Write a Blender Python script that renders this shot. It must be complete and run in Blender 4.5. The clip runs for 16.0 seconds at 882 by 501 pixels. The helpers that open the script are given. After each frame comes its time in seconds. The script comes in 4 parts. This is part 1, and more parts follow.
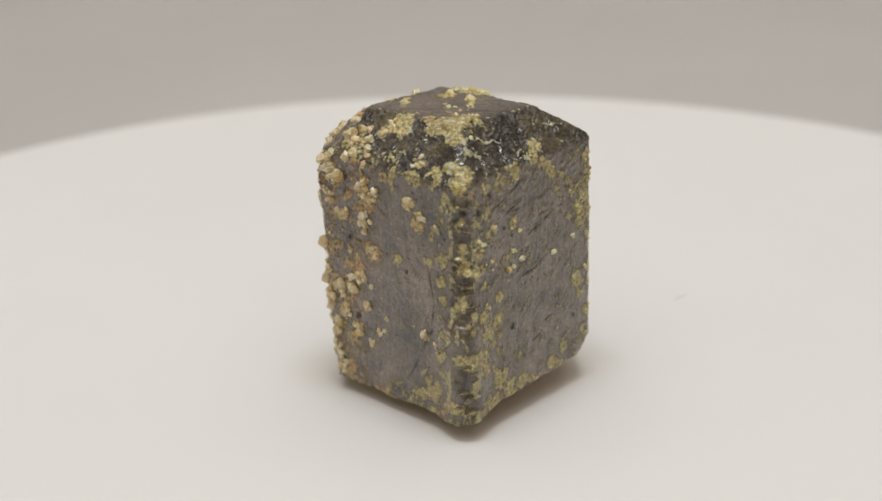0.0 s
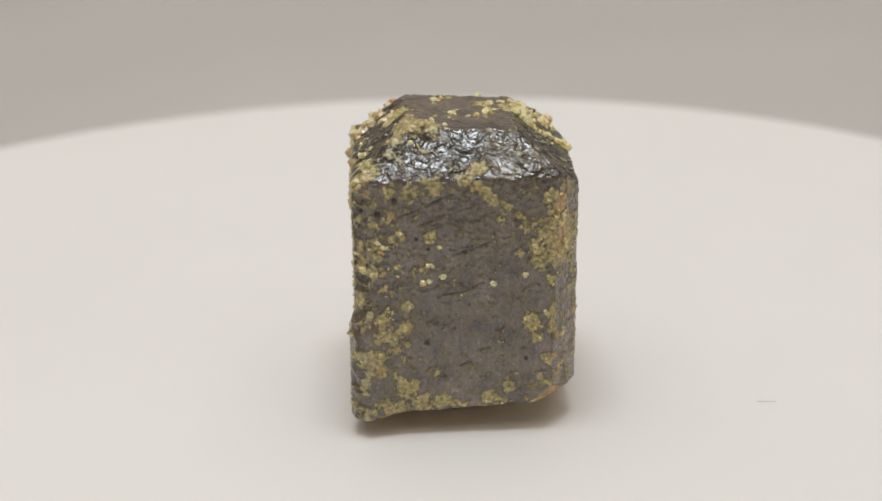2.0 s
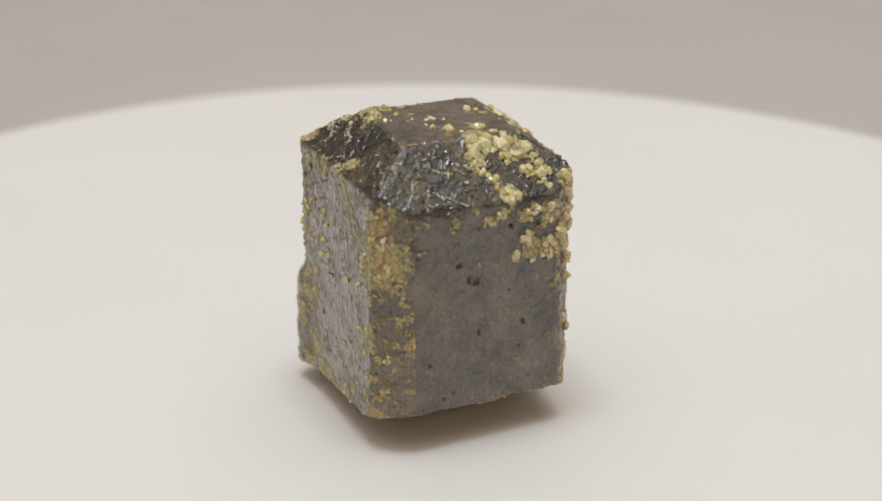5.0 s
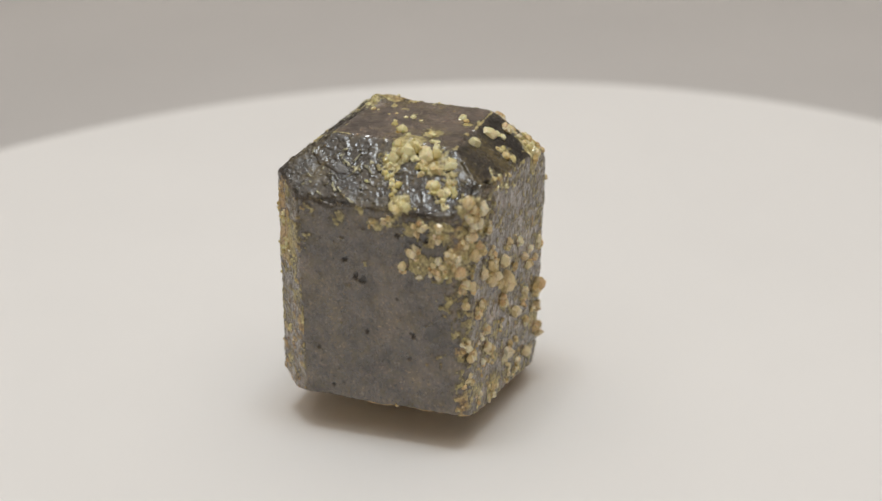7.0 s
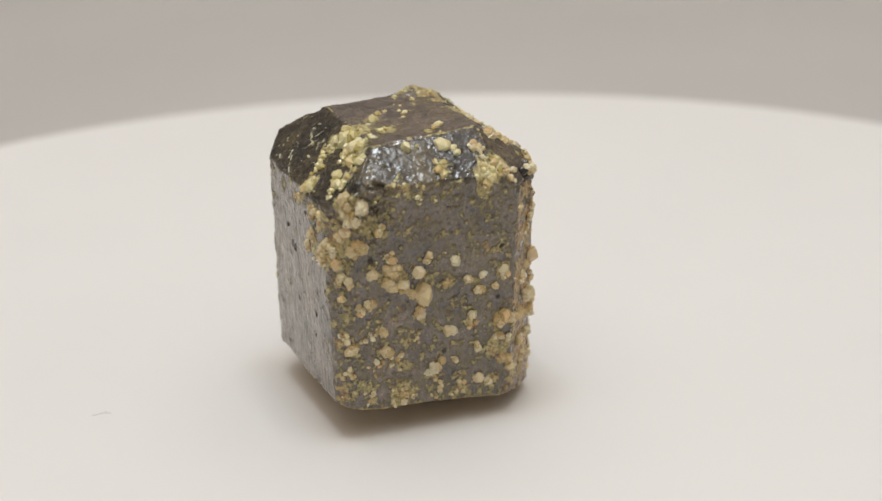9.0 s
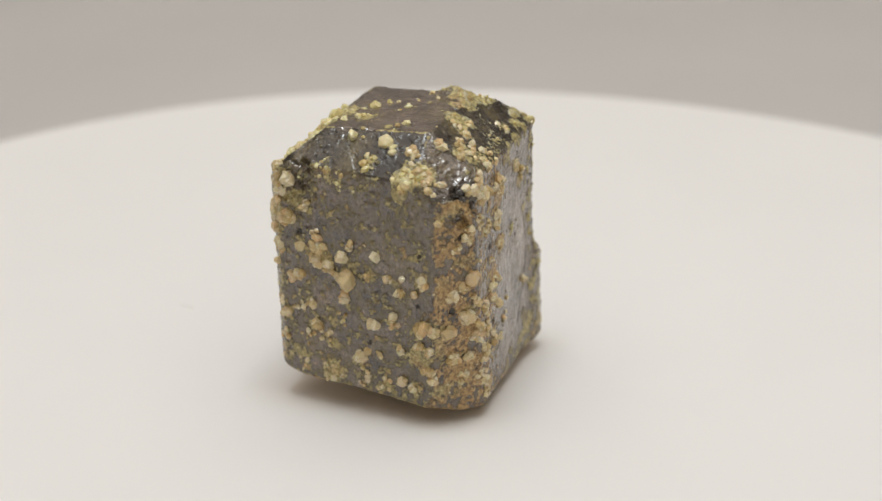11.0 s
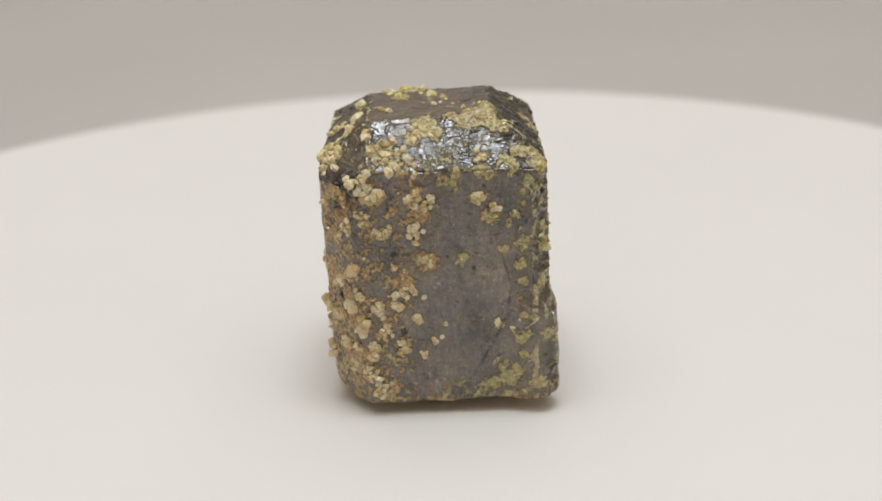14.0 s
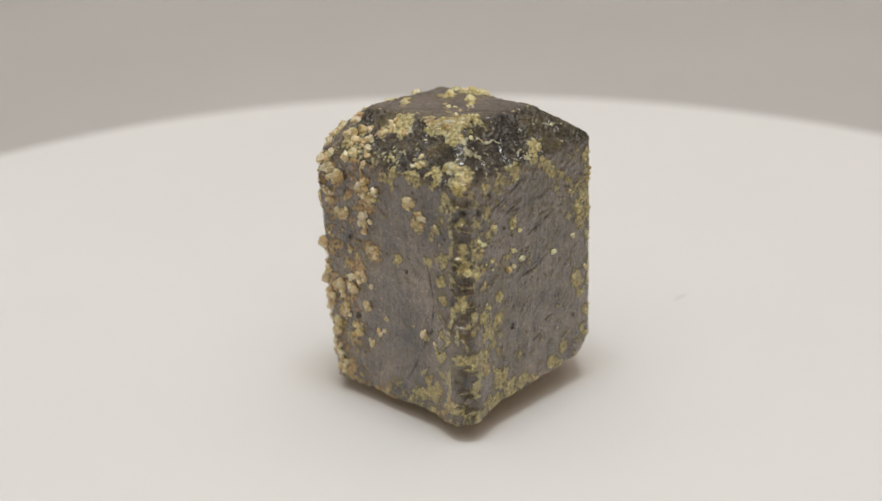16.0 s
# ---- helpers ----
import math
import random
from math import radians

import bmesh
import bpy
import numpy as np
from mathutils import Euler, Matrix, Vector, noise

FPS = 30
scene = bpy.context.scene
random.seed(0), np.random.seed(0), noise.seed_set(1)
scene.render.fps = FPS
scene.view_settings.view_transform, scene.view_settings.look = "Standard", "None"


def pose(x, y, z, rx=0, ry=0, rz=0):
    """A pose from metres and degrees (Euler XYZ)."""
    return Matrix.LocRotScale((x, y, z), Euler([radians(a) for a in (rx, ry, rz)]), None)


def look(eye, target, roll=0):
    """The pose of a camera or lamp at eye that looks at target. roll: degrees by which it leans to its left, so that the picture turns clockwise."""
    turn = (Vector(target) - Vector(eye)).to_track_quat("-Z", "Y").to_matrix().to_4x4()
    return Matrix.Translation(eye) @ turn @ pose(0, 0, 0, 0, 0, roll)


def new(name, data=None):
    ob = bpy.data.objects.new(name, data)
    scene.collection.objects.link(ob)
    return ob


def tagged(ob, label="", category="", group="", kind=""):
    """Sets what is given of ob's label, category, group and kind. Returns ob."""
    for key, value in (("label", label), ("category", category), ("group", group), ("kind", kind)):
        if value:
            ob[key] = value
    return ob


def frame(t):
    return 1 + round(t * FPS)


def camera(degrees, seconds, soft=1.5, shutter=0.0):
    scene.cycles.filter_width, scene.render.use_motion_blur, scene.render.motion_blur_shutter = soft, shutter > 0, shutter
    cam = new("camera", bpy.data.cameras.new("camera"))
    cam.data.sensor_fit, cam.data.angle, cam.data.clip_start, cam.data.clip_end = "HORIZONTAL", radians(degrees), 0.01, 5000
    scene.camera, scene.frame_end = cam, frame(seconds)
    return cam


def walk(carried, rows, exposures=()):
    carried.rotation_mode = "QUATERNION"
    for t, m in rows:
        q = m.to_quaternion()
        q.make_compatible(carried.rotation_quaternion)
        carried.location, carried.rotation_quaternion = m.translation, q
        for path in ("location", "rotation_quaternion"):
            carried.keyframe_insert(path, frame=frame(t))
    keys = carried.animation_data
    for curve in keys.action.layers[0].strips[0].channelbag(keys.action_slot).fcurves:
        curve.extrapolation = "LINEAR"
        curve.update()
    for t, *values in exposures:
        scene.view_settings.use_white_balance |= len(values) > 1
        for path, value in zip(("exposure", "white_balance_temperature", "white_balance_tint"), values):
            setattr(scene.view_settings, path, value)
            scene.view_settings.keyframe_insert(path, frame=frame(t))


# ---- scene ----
import itertools

S = 0.12          # metres per unit of the plan: the crystal is about 17 mm across
LIFT = 0.081      # the plan's floor lies this far below its origin

cam = camera(30.076, 16.0)
cam.data.dof.use_dof = True
cam.data.dof.focus_distance = 0.124
cam.data.dof.aperture_fstop = 30.0
EYE = pose(0.0, -S, (0.43485 + LIFT) * S, 67.141, 1.053, -0.818)
walk(cam, [(0.0, EYE), (16.0, EYE)],
     exposures=[(0.0, -0.13), (2.0, -0.10), (4.0, -0.07), (7.0, -0.15), (9.0, -0.06), (11.5, -0.05), (14.5, -0.06), (16.0, -0.13)])

# ---- light ----
world = bpy.data.worlds.new("world")
scene.world = world
world.use_nodes = True
world.node_tree.nodes["Background"].inputs[0].default_value = (0.9, 0.93, 1.0, 1)
world.node_tree.nodes["Background"].inputs[1].default_value = 0.35


def area_lamp(eye, target, sx, sy, watts, colour):
    data = bpy.data.lights.new("lamp", "AREA")
    data.shape, data.size, data.size_y, data.energy, data.color = "RECTANGLE", sx, sy, watts, colour
    ob = new("lamp", data)
    ob.matrix_world = look(eye, target)
    return ob


area_lamp((0.0, -0.02, 0.46), (0, -0.02, 0), 0.20, 0.10, 0.92, (0.86, 0.94, 1.0))
area_lamp((0.0, 0.1, 1.55), (0, 0.1, 0), 2.2, 2.2, 16.0, (1.0, 0.908, 0.810))


# ---- materials ----
def material(name):
    m = bpy.data.materials.new(name)
    m.use_nodes = True
    nt = m.node_tree
    return m, nt, nt.nodes["Principled BSDF"]


def node(nt, kind, **values):
    n = nt.nodes.new(kind)
    for k, v in values.items():
        n.inputs[k].default_value = v
    return n


def ramp(nt, src, stops):
    r = nt.nodes.new("ShaderNodeValToRGB")
    while len(r.color_ramp.elements) < len(stops):
        r.color_ramp.elements.new(0.5)
    for e, (p, c) in zip(r.color_ramp.elements, stops):
        e.position, e.color = p, (*c, 1)
    nt.links.new(src, r.inputs[0])
    return r.outputs[0]


def noise_of(nt, scale, detail=4.0, rough=0.6, vec=None):
    n = node(nt, "ShaderNodeTexNoise", Scale=scale, Detail=detail, Roughness=rough)
    if vec is None:
        tc = nt.nodes.new("ShaderNodeTexCoord")
        vec = tc.outputs["Object"]
    nt.links.new(vec, n.inputs["Vector"])
    return n.outputs["Fac"]


def bump(nt, bsdf, height, strength, distance):
    b = node(nt, "ShaderNodeBump", Strength=strength, Distance=distance)
    nt.links.new(height, b.inputs["Height"])
    nt.links.new(b.outputs[0], bsdf.inputs["Normal"])
    return b


def plain(name, stops, rough, scale, relief=0.0002):
    """A matt surface with mottling at two scales."""
    m, nt, p = material(name)
    big = noise_of(nt, scale, 3)
    nt.links.new(ramp(nt, big, stops), p.inputs["Base Color"])
    p.inputs["Roughness"].default_value = rough
    bump(nt, p, noise_of(nt, scale * 30, 3), 0.25, relief)
    return m


M_PAPER = plain("white_paper", ((0.3, (0.79, 0.775, 0.757)), (0.7, (0.82, 0.805, 0.787))), 0.55, 18.0, 0.00005)
M_TABLE = plain("pale_sheet", ((0.3, (0.545, 0.530, 0.520)), (0.7, (0.59, 0.573, 0.562))), 0.8, 9.0)
M_WALL = plain("wall_paint", ((0.3, (0.80, 0.79, 0.77)), (0.7, (0.84, 0.83, 0.81))), 0.8, 2.0)
M_BASE = plain("turntable_plastic", ((0.3, (0.70, 0.69, 0.67)), (0.7, (0.74, 0.73, 0.71))), 0.35, 30.0)


def attribute(nt, name):
    at = nt.nodes.new("ShaderNodeAttribute")
    at.attribute_name = name
    return at.outputs["Fac"]


def maths(nt, op, a, b):
    n = nt.nodes.new("ShaderNodeMath")
    n.operation = op
    for k, v in enumerate((a, b)):
        if isinstance(v, (int, float)):
            n.inputs[k].default_value = v
        else:
            nt.links.new(v, n.inputs[k])
    return n.outputs[0]


def remap(nt, src, a, b, c, d):
    n = nt.nodes.new("ShaderNodeMapRange")
    n.interpolation_type = "SMOOTHSTEP"
    for k, v in zip(("From Min", "From Max", "To Min", "To Max"), (a, b, c, d)):
        n.inputs[k].default_value = v
    nt.links.new(src, n.inputs["Value"])
    return n.outputs[0]


def mixed(nt, fac, a, b, kind="MIX"):
    n = nt.nodes.new("ShaderNodeMix")
    n.data_type, n.blend_type = "RGBA", kind
    for k, v in (("Factor", fac), ("A", a), ("B", b)):
        if isinstance(v, (int, float)):
            n.inputs[k].default_value = v
        elif isinstance(v, tuple):
            n.inputs[k].default_value = (*v, 1)
        else:
            nt.links.new(v, n.inputs[k])
    return n.outputs["Result"]


def crystal_material():
    """Dark glassy crystal, dusty on its prism faces, with a yellow-green to rusty crust."""
    m, nt, p = material("dark_crystal")
    tc = nt.nodes.new("ShaderNodeTexCoord")
    ob = tc.outputs["Object"]
    gloss, tint, dirt_shade, pale = attribute(nt, "gloss"), attribute(nt, "tint"), attribute(nt, "dirt_shade"), attribute(nt, "pale")
    mid = noise_of(nt, 1300.0, 5, 0.7, ob)
    fine = noise_of(nt, 3800.0, 4, 0.7, ob)
    tiny = noise_of(nt, 8200.0, 3, 0.65, ob)
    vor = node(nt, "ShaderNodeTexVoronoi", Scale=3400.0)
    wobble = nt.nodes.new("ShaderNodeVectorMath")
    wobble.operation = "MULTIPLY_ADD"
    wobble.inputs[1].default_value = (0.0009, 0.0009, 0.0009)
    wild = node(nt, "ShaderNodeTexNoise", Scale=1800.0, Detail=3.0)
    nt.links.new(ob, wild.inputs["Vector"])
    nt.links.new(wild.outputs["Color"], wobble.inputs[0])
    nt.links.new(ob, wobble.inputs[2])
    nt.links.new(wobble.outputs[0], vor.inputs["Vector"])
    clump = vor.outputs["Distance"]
    broken = maths(nt, "ADD", maths(nt, "MULTIPLY", maths(nt, "SUBTRACT", mid, 0.5), 1.3), maths(nt, "MULTIPLY", maths(nt, "SUBTRACT", fine, 0.5), 0.9))
    depth = maths(nt, "ADD", attribute(nt, "crust"), broken)
    crusted = remap(nt, depth, 0.34, 0.74, 0.0, 1.0)
    thick = remap(nt, depth, 0.42, 1.05, 0.0, 1.0)
    # the body: violet-grey with dark veils, vertical streaks, brown clouds and stains
    big = noise_of(nt, 330.0, 5, 0.65, ob)
    dusty = ramp(nt, big, ((0.32, (0.026, 0.019, 0.017)), (0.43, (0.100, 0.081, 0.076)), (0.54, (0.140, 0.114, 0.102)), (0.66, (0.150, 0.120, 0.096))))
    stretch = nt.nodes.new("ShaderNodeVectorMath")
    stretch.operation = "MULTIPLY"
    stretch.inputs[1].default_value = (1, 1, 0.16)
    nt.links.new(ob, stretch.inputs[0])
    grooves = noise_of(nt, 2600.0, 4, 0.7, stretch.outputs[0])
    streak = ramp(nt, grooves, ((0.34, (0.55, 0.54, 0.53)), (0.50, (1, 1, 1)), (0.68, (1.4, 1.37, 1.3))))
    speck = ramp(nt, fine, ((0.36, (0.15, 0.13, 0.12)), (0.44, (1, 1, 1)), (0.57, (1, 1, 1)), (0.67, (2.8, 2.6, 2.0))))
    cloud = ramp(nt, noise_of(nt, 150.0, 3, 0.6, ob), ((0.35, (0.55, 0.53, 0.52)), (0.52, (1, 1, 1)), (0.66, (1.3, 1.25, 1.18))))
    dusty = mixed(nt, 1.0, dusty, cloud, "MULTIPLY")
    veil = ramp(nt, noise_of(nt, 800.0, 6, 0.72, ob), ((0.36, (0.36, 0.33, 0.31)), (0.47, (0.95, 0.94, 0.93)), (0.58, (1.1, 1.09, 1.07)), (0.68, (1.7, 1.6, 1.4))))
    dusty = mixed(nt, 1.0, dusty, veil, "MULTIPLY")
    dusty = mixed(nt, 1.0, mixed(nt, 0.8, dusty, streak, "MULTIPLY"), speck, "MULTIPLY")
    stain = maths(nt, "MULTIPLY", attribute(nt, "stain"), remap(nt, mid, 0.40, 0.60, 0.05, 0.9))
    dusty = mixed(nt, stain, dusty, (0.150, 0.120, 0.050))
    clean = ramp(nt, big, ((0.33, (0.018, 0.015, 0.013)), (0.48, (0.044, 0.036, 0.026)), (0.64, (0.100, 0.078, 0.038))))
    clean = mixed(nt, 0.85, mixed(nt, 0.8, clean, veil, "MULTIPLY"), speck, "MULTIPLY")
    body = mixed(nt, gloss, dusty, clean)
    yellow = ramp(nt, fine, ((0.28, (0.130, 0.098, 0.028)), (0.40, (0.34, 0.28, 0.105)), (0.54, (0.54, 0.46, 0.20)), (0.70, (0.78, 0.70, 0.40))))
    rusty = ramp(nt, fine, ((0.28, (0.14, 0.068, 0.020)), (0.42, (0.40, 0.235, 0.085)), (0.56, (0.60, 0.41, 0.17)), (0.70, (0.80, 0.63, 0.36))))
    # shade in the gaps between the crust's lumps, painted into its colour
    crevice_shade = ramp(nt, clump, ((0.30, (1.06, 1.06, 1.06)), (0.62, (0.94, 0.93, 0.90)), (0.90, (0.55, 0.49, 0.41))))
    crust = mixed(nt, 1.0, mixed(nt, tint, yellow, rusty), crevice_shade, "MULTIPLY")
    # a thin film is olive-brown and lets the body show, a thick crust is pale
    crust = mixed(nt, thick, mixed(nt, tint, (0.105, 0.086, 0.034), (0.125, 0.070, 0.028)), crust)
    crust = mixed(nt, pale, crust, (0.56, 0.55, 0.40))
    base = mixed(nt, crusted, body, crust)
    # near-black brown: painted shade of pits and cracks, and dark patches on a bevel
    base = mixed(nt, dirt_shade, base, (0.022, 0.016, 0.012))
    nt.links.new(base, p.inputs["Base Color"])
    worn = remap(nt, noise_of(nt, 900.0, 4, 0.7, ob), 0.40, 0.64, 0.07, 0.30)
    shine = maths(nt, "ADD", worn, remap(nt, gloss, 0.0, 1.0, 0.04, 0.02))
    rough = nt.nodes.new("ShaderNodeMix")
    nt.links.new(crusted, rough.inputs["Factor"])
    nt.links.new(shine, rough.inputs["A"])
    rough.inputs["B"].default_value = 0.36
    nt.links.new(rough.outputs["Result"], p.inputs["Roughness"])
    p.inputs["IOR"].default_value = 1.68
    coat = maths(nt, "MULTIPLY", remap(nt, gloss, 0.5, 1.0, 0.95, 0.0), remap(nt, crusted, 0.0, 1.0, 1.0, 0.25))
    coat = maths(nt, "MULTIPLY", coat, remap(nt, stain, 0.0, 1.0, 1.0, 0.6))
    coat = maths(nt, "MULTIPLY", coat, remap(nt, dirt_shade, 0.0, 0.6, 1.0, 0.0))
    coat = maths(nt, "MULTIPLY", coat, remap(nt, noise_of(nt, 700.0, 5, 0.72, ob), 0.40, 0.58, 0.55, 1.0))
    nt.links.new(coat, p.inputs["Coat Weight"])
    p.inputs["Coat Roughness"].default_value = 0.055
    p.inputs["Coat IOR"].default_value = 1.75
    p.inputs["Coat Tint"].default_value = (1.0, 0.94, 0.88, 1)
    etched = maths(nt, "MULTIPLY", noise_of(nt, 1900.0, 1, 0.5, ob), remap(nt, gloss, 0.0, 1.0, 0.05, 0.16))
    etched = maths(nt, "ADD", etched, maths(nt, "MULTIPLY", maths(nt, "MULTIPLY", fine, remap(nt, noise_of(nt, 520.0, 3, 0.6, ob), 0.46, 0.58, 0.08, 1.0)), remap(nt, gloss, 0.0, 1.0, 0.36, 0.26)))
    etched = maths(nt, "ADD", etched, maths(nt, "MULTIPLY", grooves, remap(nt, gloss, 0.0, 1.0, 0.08, 0.0)))
    lumps = maths(nt, "MULTIPLY", crusted, maths(nt, "SUBTRACT", maths(nt, "ADD", 0.35, maths(nt, "MULTIPLY", tiny, 0.25)), maths(nt, "MULTIPLY", clump, 0.45)))
    bump(nt, p, maths(nt, "ADD", etched, lumps), 1.0, 0.00014)
    return m


M_CRYSTAL = crystal_material()


def grain_material(name, tones):
    """Waxy, slightly translucent grains with grime in their hollows."""
    m, nt, p = material(name)
    tc = nt.nodes.new("ShaderNodeTexCoord")
    info = nt.nodes.new("ShaderNodeObjectInfo")
    isl = nt.nodes.new("ShaderNodeNewGeometry")
    pick = maths(nt, "FRACT", maths(nt, "ADD", info.outputs["Random"], isl.outputs["Random Per Island"]), 0.0)
    col = ramp(nt, pick, [(k / (len(tones) - 1), tone) for k, tone in enumerate(tones)])
    grime = ramp(nt, noise_of(nt, 2200.0, 4, 0.65, tc.outputs["Object"]), ((0.32, (0.45, 0.32, 0.17)), (0.50, (1, 1, 1))))
    nt.links.new(mixed(nt, 1.0, col, grime, "MULTIPLY"), p.inputs["Base Color"])
    p.inputs["Subsurface Weight"].default_value = 0.25
    p.inputs["Subsurface Radius"].default_value = (1.0, 0.75, 0.35)
    p.inputs["Subsurface Scale"].default_value = 0.0004
    p.inputs["Roughness"].default_value = 0.22
    p.inputs["IOR"].default_value = 1.65
    bump(nt, p, noise_of(nt, 4200.0, 3, 0.6, tc.outputs["Object"]), 0.4, 0.00006)
    return m


M_GRAIN = grain_material("cream_grain", ((0.58, 0.43, 0.19), (0.80, 0.65, 0.37), (0.87, 0.75, 0.48), (0.91, 0.83, 0.59), (0.78, 0.55, 0.28)))
M_GRAIN_GREEN = grain_material("greenish_grain", ((0.56, 0.46, 0.16), (0.78, 0.68, 0.32), (0.86, 0.79, 0.44), (0.90, 0.84, 0.53), (0.74, 0.56, 0.25)))


# ---- mesh helpers ----
def part(name, bm, mat, parent=None, label=""):
    me = bpy.data.meshes.new(name)
    bm.to_mesh(me)
    bm.free()
    me.materials.append(mat)
    ob = new(name, me)
    if parent is not None:
        ob.parent = parent
    if label:
        ob["label"] = label
    return ob


def box_bm(x0, y0, z0, x1, y1, z1):
    bm = bmesh.new()
    bmesh.ops.create_cube(bm, size=1, matrix=Matrix.Translation(((x0 + x1) / 2, (y0 + y1) / 2, (z0 + z1) / 2)) @ Matrix.Diagonal((x1 - x0, y1 - y0, z1 - z0, 1)))
    return bm


def lathe_bm(profile, radius_at, steps=256):
    """Rings of (inset from the rim, height), closed by fans above and below."""
    bm = bmesh.new()
    rings = []
    for inset, z in profile:
        ring = []
        for i in range(steps):
            a = 2 * math.pi * i / steps
            r = radius_at(a) - inset
            ring.append(bm.verts.new((r * math.cos(a), r * math.sin(a), z)))
        rings.append(ring)
    for lo, hi in zip(rings, rings[1:]):
        for i in range(steps):
            j = (i + 1) % steps
            f = bm.faces.new((lo[i], lo[j], hi[j], hi[i]))
            f.smooth = True
    bm.faces.new(rings[-1])
    bm.faces.new(list(reversed(rings[0])))
    return bm


# ---- the setting ----
TABLE_Z = -0.042


def sweep():
    """A grey cloth that lies on the table and curves up behind it."""
    bm = bmesh.new()
    line = [(-0.75, TABLE_Z)]
    for i in range(13):
        a = math.radians(90 * i / 12)
        line.append((0.55 + 0.25 * math.sin(a), TABLE_Z + 0.25 - 0.25 * math.cos(a)))
    line.append((0.80, TABLE_Z + 0.9))
    cols = []
    for x in (-1.1, -0.55, 0.0, 0.55, 1.1):
        cols.append([bm.verts.new((x, y, z)) for y, z in line])
    for a, b in zip(cols, cols[1:]):
        for i in range(len(line) - 1):
            f = bm.faces.new((a[i], b[i], b[i + 1], a[i + 1]))
            f.smooth = True
    ob = part("backdrop", bm, M_TABLE)
    sol = ob.modifiers.new("thickness", "SOLIDIFY")
    sol.thickness, sol.offset = 0.002, -1
    return tagged(ob, "plain grey-beige backdrop sheet, out of focus", "backdrop", kind="structure")


sweep()
FLOOR_Z, ROOM = TABLE_Z - 0.006, 1.6
tagged(part("floor", box_bm(-ROOM, -ROOM, FLOOR_Z - 0.1, ROOM, ROOM, FLOOR_Z), M_WALL), "pale plain surface under the backdrop sheet", "floor", kind="structure")
tagged(part("ceiling", box_bm(-ROOM, -ROOM, 1.6, ROOM, ROOM, 1.7), M_WALL), "white painted ceiling", "ceiling", kind="structure")
for name, box in (("wall_north", (-ROOM, ROOM, FLOOR_Z, ROOM, ROOM + 0.1, 1.6)), ("wall_south", (-ROOM, -ROOM - 0.1, FLOOR_Z, ROOM, -ROOM, 1.6)),
                  ("wall_east", (ROOM, -ROOM, FLOOR_Z, ROOM + 0.1, ROOM, 1.6)), ("wall_west", (-ROOM - 0.1, -ROOM, FLOOR_Z, -ROOM, ROOM, 1.6))):
    tagged(part(name, box_bm(*box), M_WALL), "off-white painted wall", "wall", kind="structure")

# ---- the turntable ----


def rim_radius(a):
    """The hand-cut card is not quite round, nor quite centred."""
    return S * (0.6593 - 0.0012 * math.cos(a) - 0.0155 * math.sin(a) + 0.0070 * math.cos(2 * a) + 0.0172 * math.sin(2 * a)
                + 0.0083 * math.cos(3 * a) - 0.0049 * math.sin(3 * a))


def turntable():
    thing = new("turntable")
    tagged(thing, "round white turntable topped with a hand-cut white card", "turntable")
    part("card", lathe_bm(((0.0006, -0.0012), (0.0, -0.0009), (0.0, -0.0003), (0.0004, 0.0)), rim_radius), M_PAPER, thing, "matt white card disc, slightly uneven edge")
    part("platter", lathe_bm(((0.0, -0.030), (-0.002, -0.026), (-0.002, -0.004), (0.0, -0.0012)), lambda a: 0.068), M_BASE, thing, "white plastic platter")
    part("foot", lathe_bm(((0.002, TABLE_Z), (0.0, TABLE_Z + 0.002), (0.0, -0.030)), lambda a: 0.05, 128), M_BASE, thing, "white plastic foot")
    return thing


TABLE = turntable()


def fibre():
    """A hair-thin curl of lint that lies on the card."""
    line = bpy.data.curves.new("fibre", "CURVE")
    line.dimensions, line.bevel_depth, line.bevel_resolution = "3D", 0.000017, 1
    s = line.splines.new("POLY")
    s.points.add(24)
    for i, pt in enumerate(s.points):
        t = i / 24
        x = 0.1865 * S + 0.0011 * (t - 0.5) + 0.00012 * math.sin(9 * t)
        y = 0.1215 * S + 0.0009 * (t - 0.5) + 0.00022 * math.sin(8.5 * t + 0.6)
        pt.co = (x, y, 0.00004 + 0.00006 * math.sin(math.pi * t), 1)
    curl = new("tmp_curl", line)
    me = bpy.data.meshes.new_from_object(curl.evaluated_get(bpy.context.evaluated_depsgraph_get()))
    bpy.data.objects.remove(curl)
    me.name = "fibre"
    me.materials.clear()
    me.materials.append(plain("lint", ((0.3, (0.46, 0.44, 0.42)), (0.7, (0.54, 0.52, 0.49))), 0.8, 400.0))
    return tagged(new("fibre", me), "tiny curled grey lint fibre on the white card", "fibre")


FIBRE = fibre()


# ---- the crystal ----
def hash3(ix, iy, iz, seed):
    h = (ix * 374761393 + iy * 668265263 + iz * 2147483647 + seed * 144665) & 0xFFFFFFFF
    h = ((h ^ (h >> 13)) * 1274126177) & 0xFFFFFFFF
    h = ((h ^ (h >> 16)) * 2246822519) & 0xFFFFFFFF
    return ((h ^ (h >> 15)) & 0xFFFFFF) / 8388607.5 - 1.0


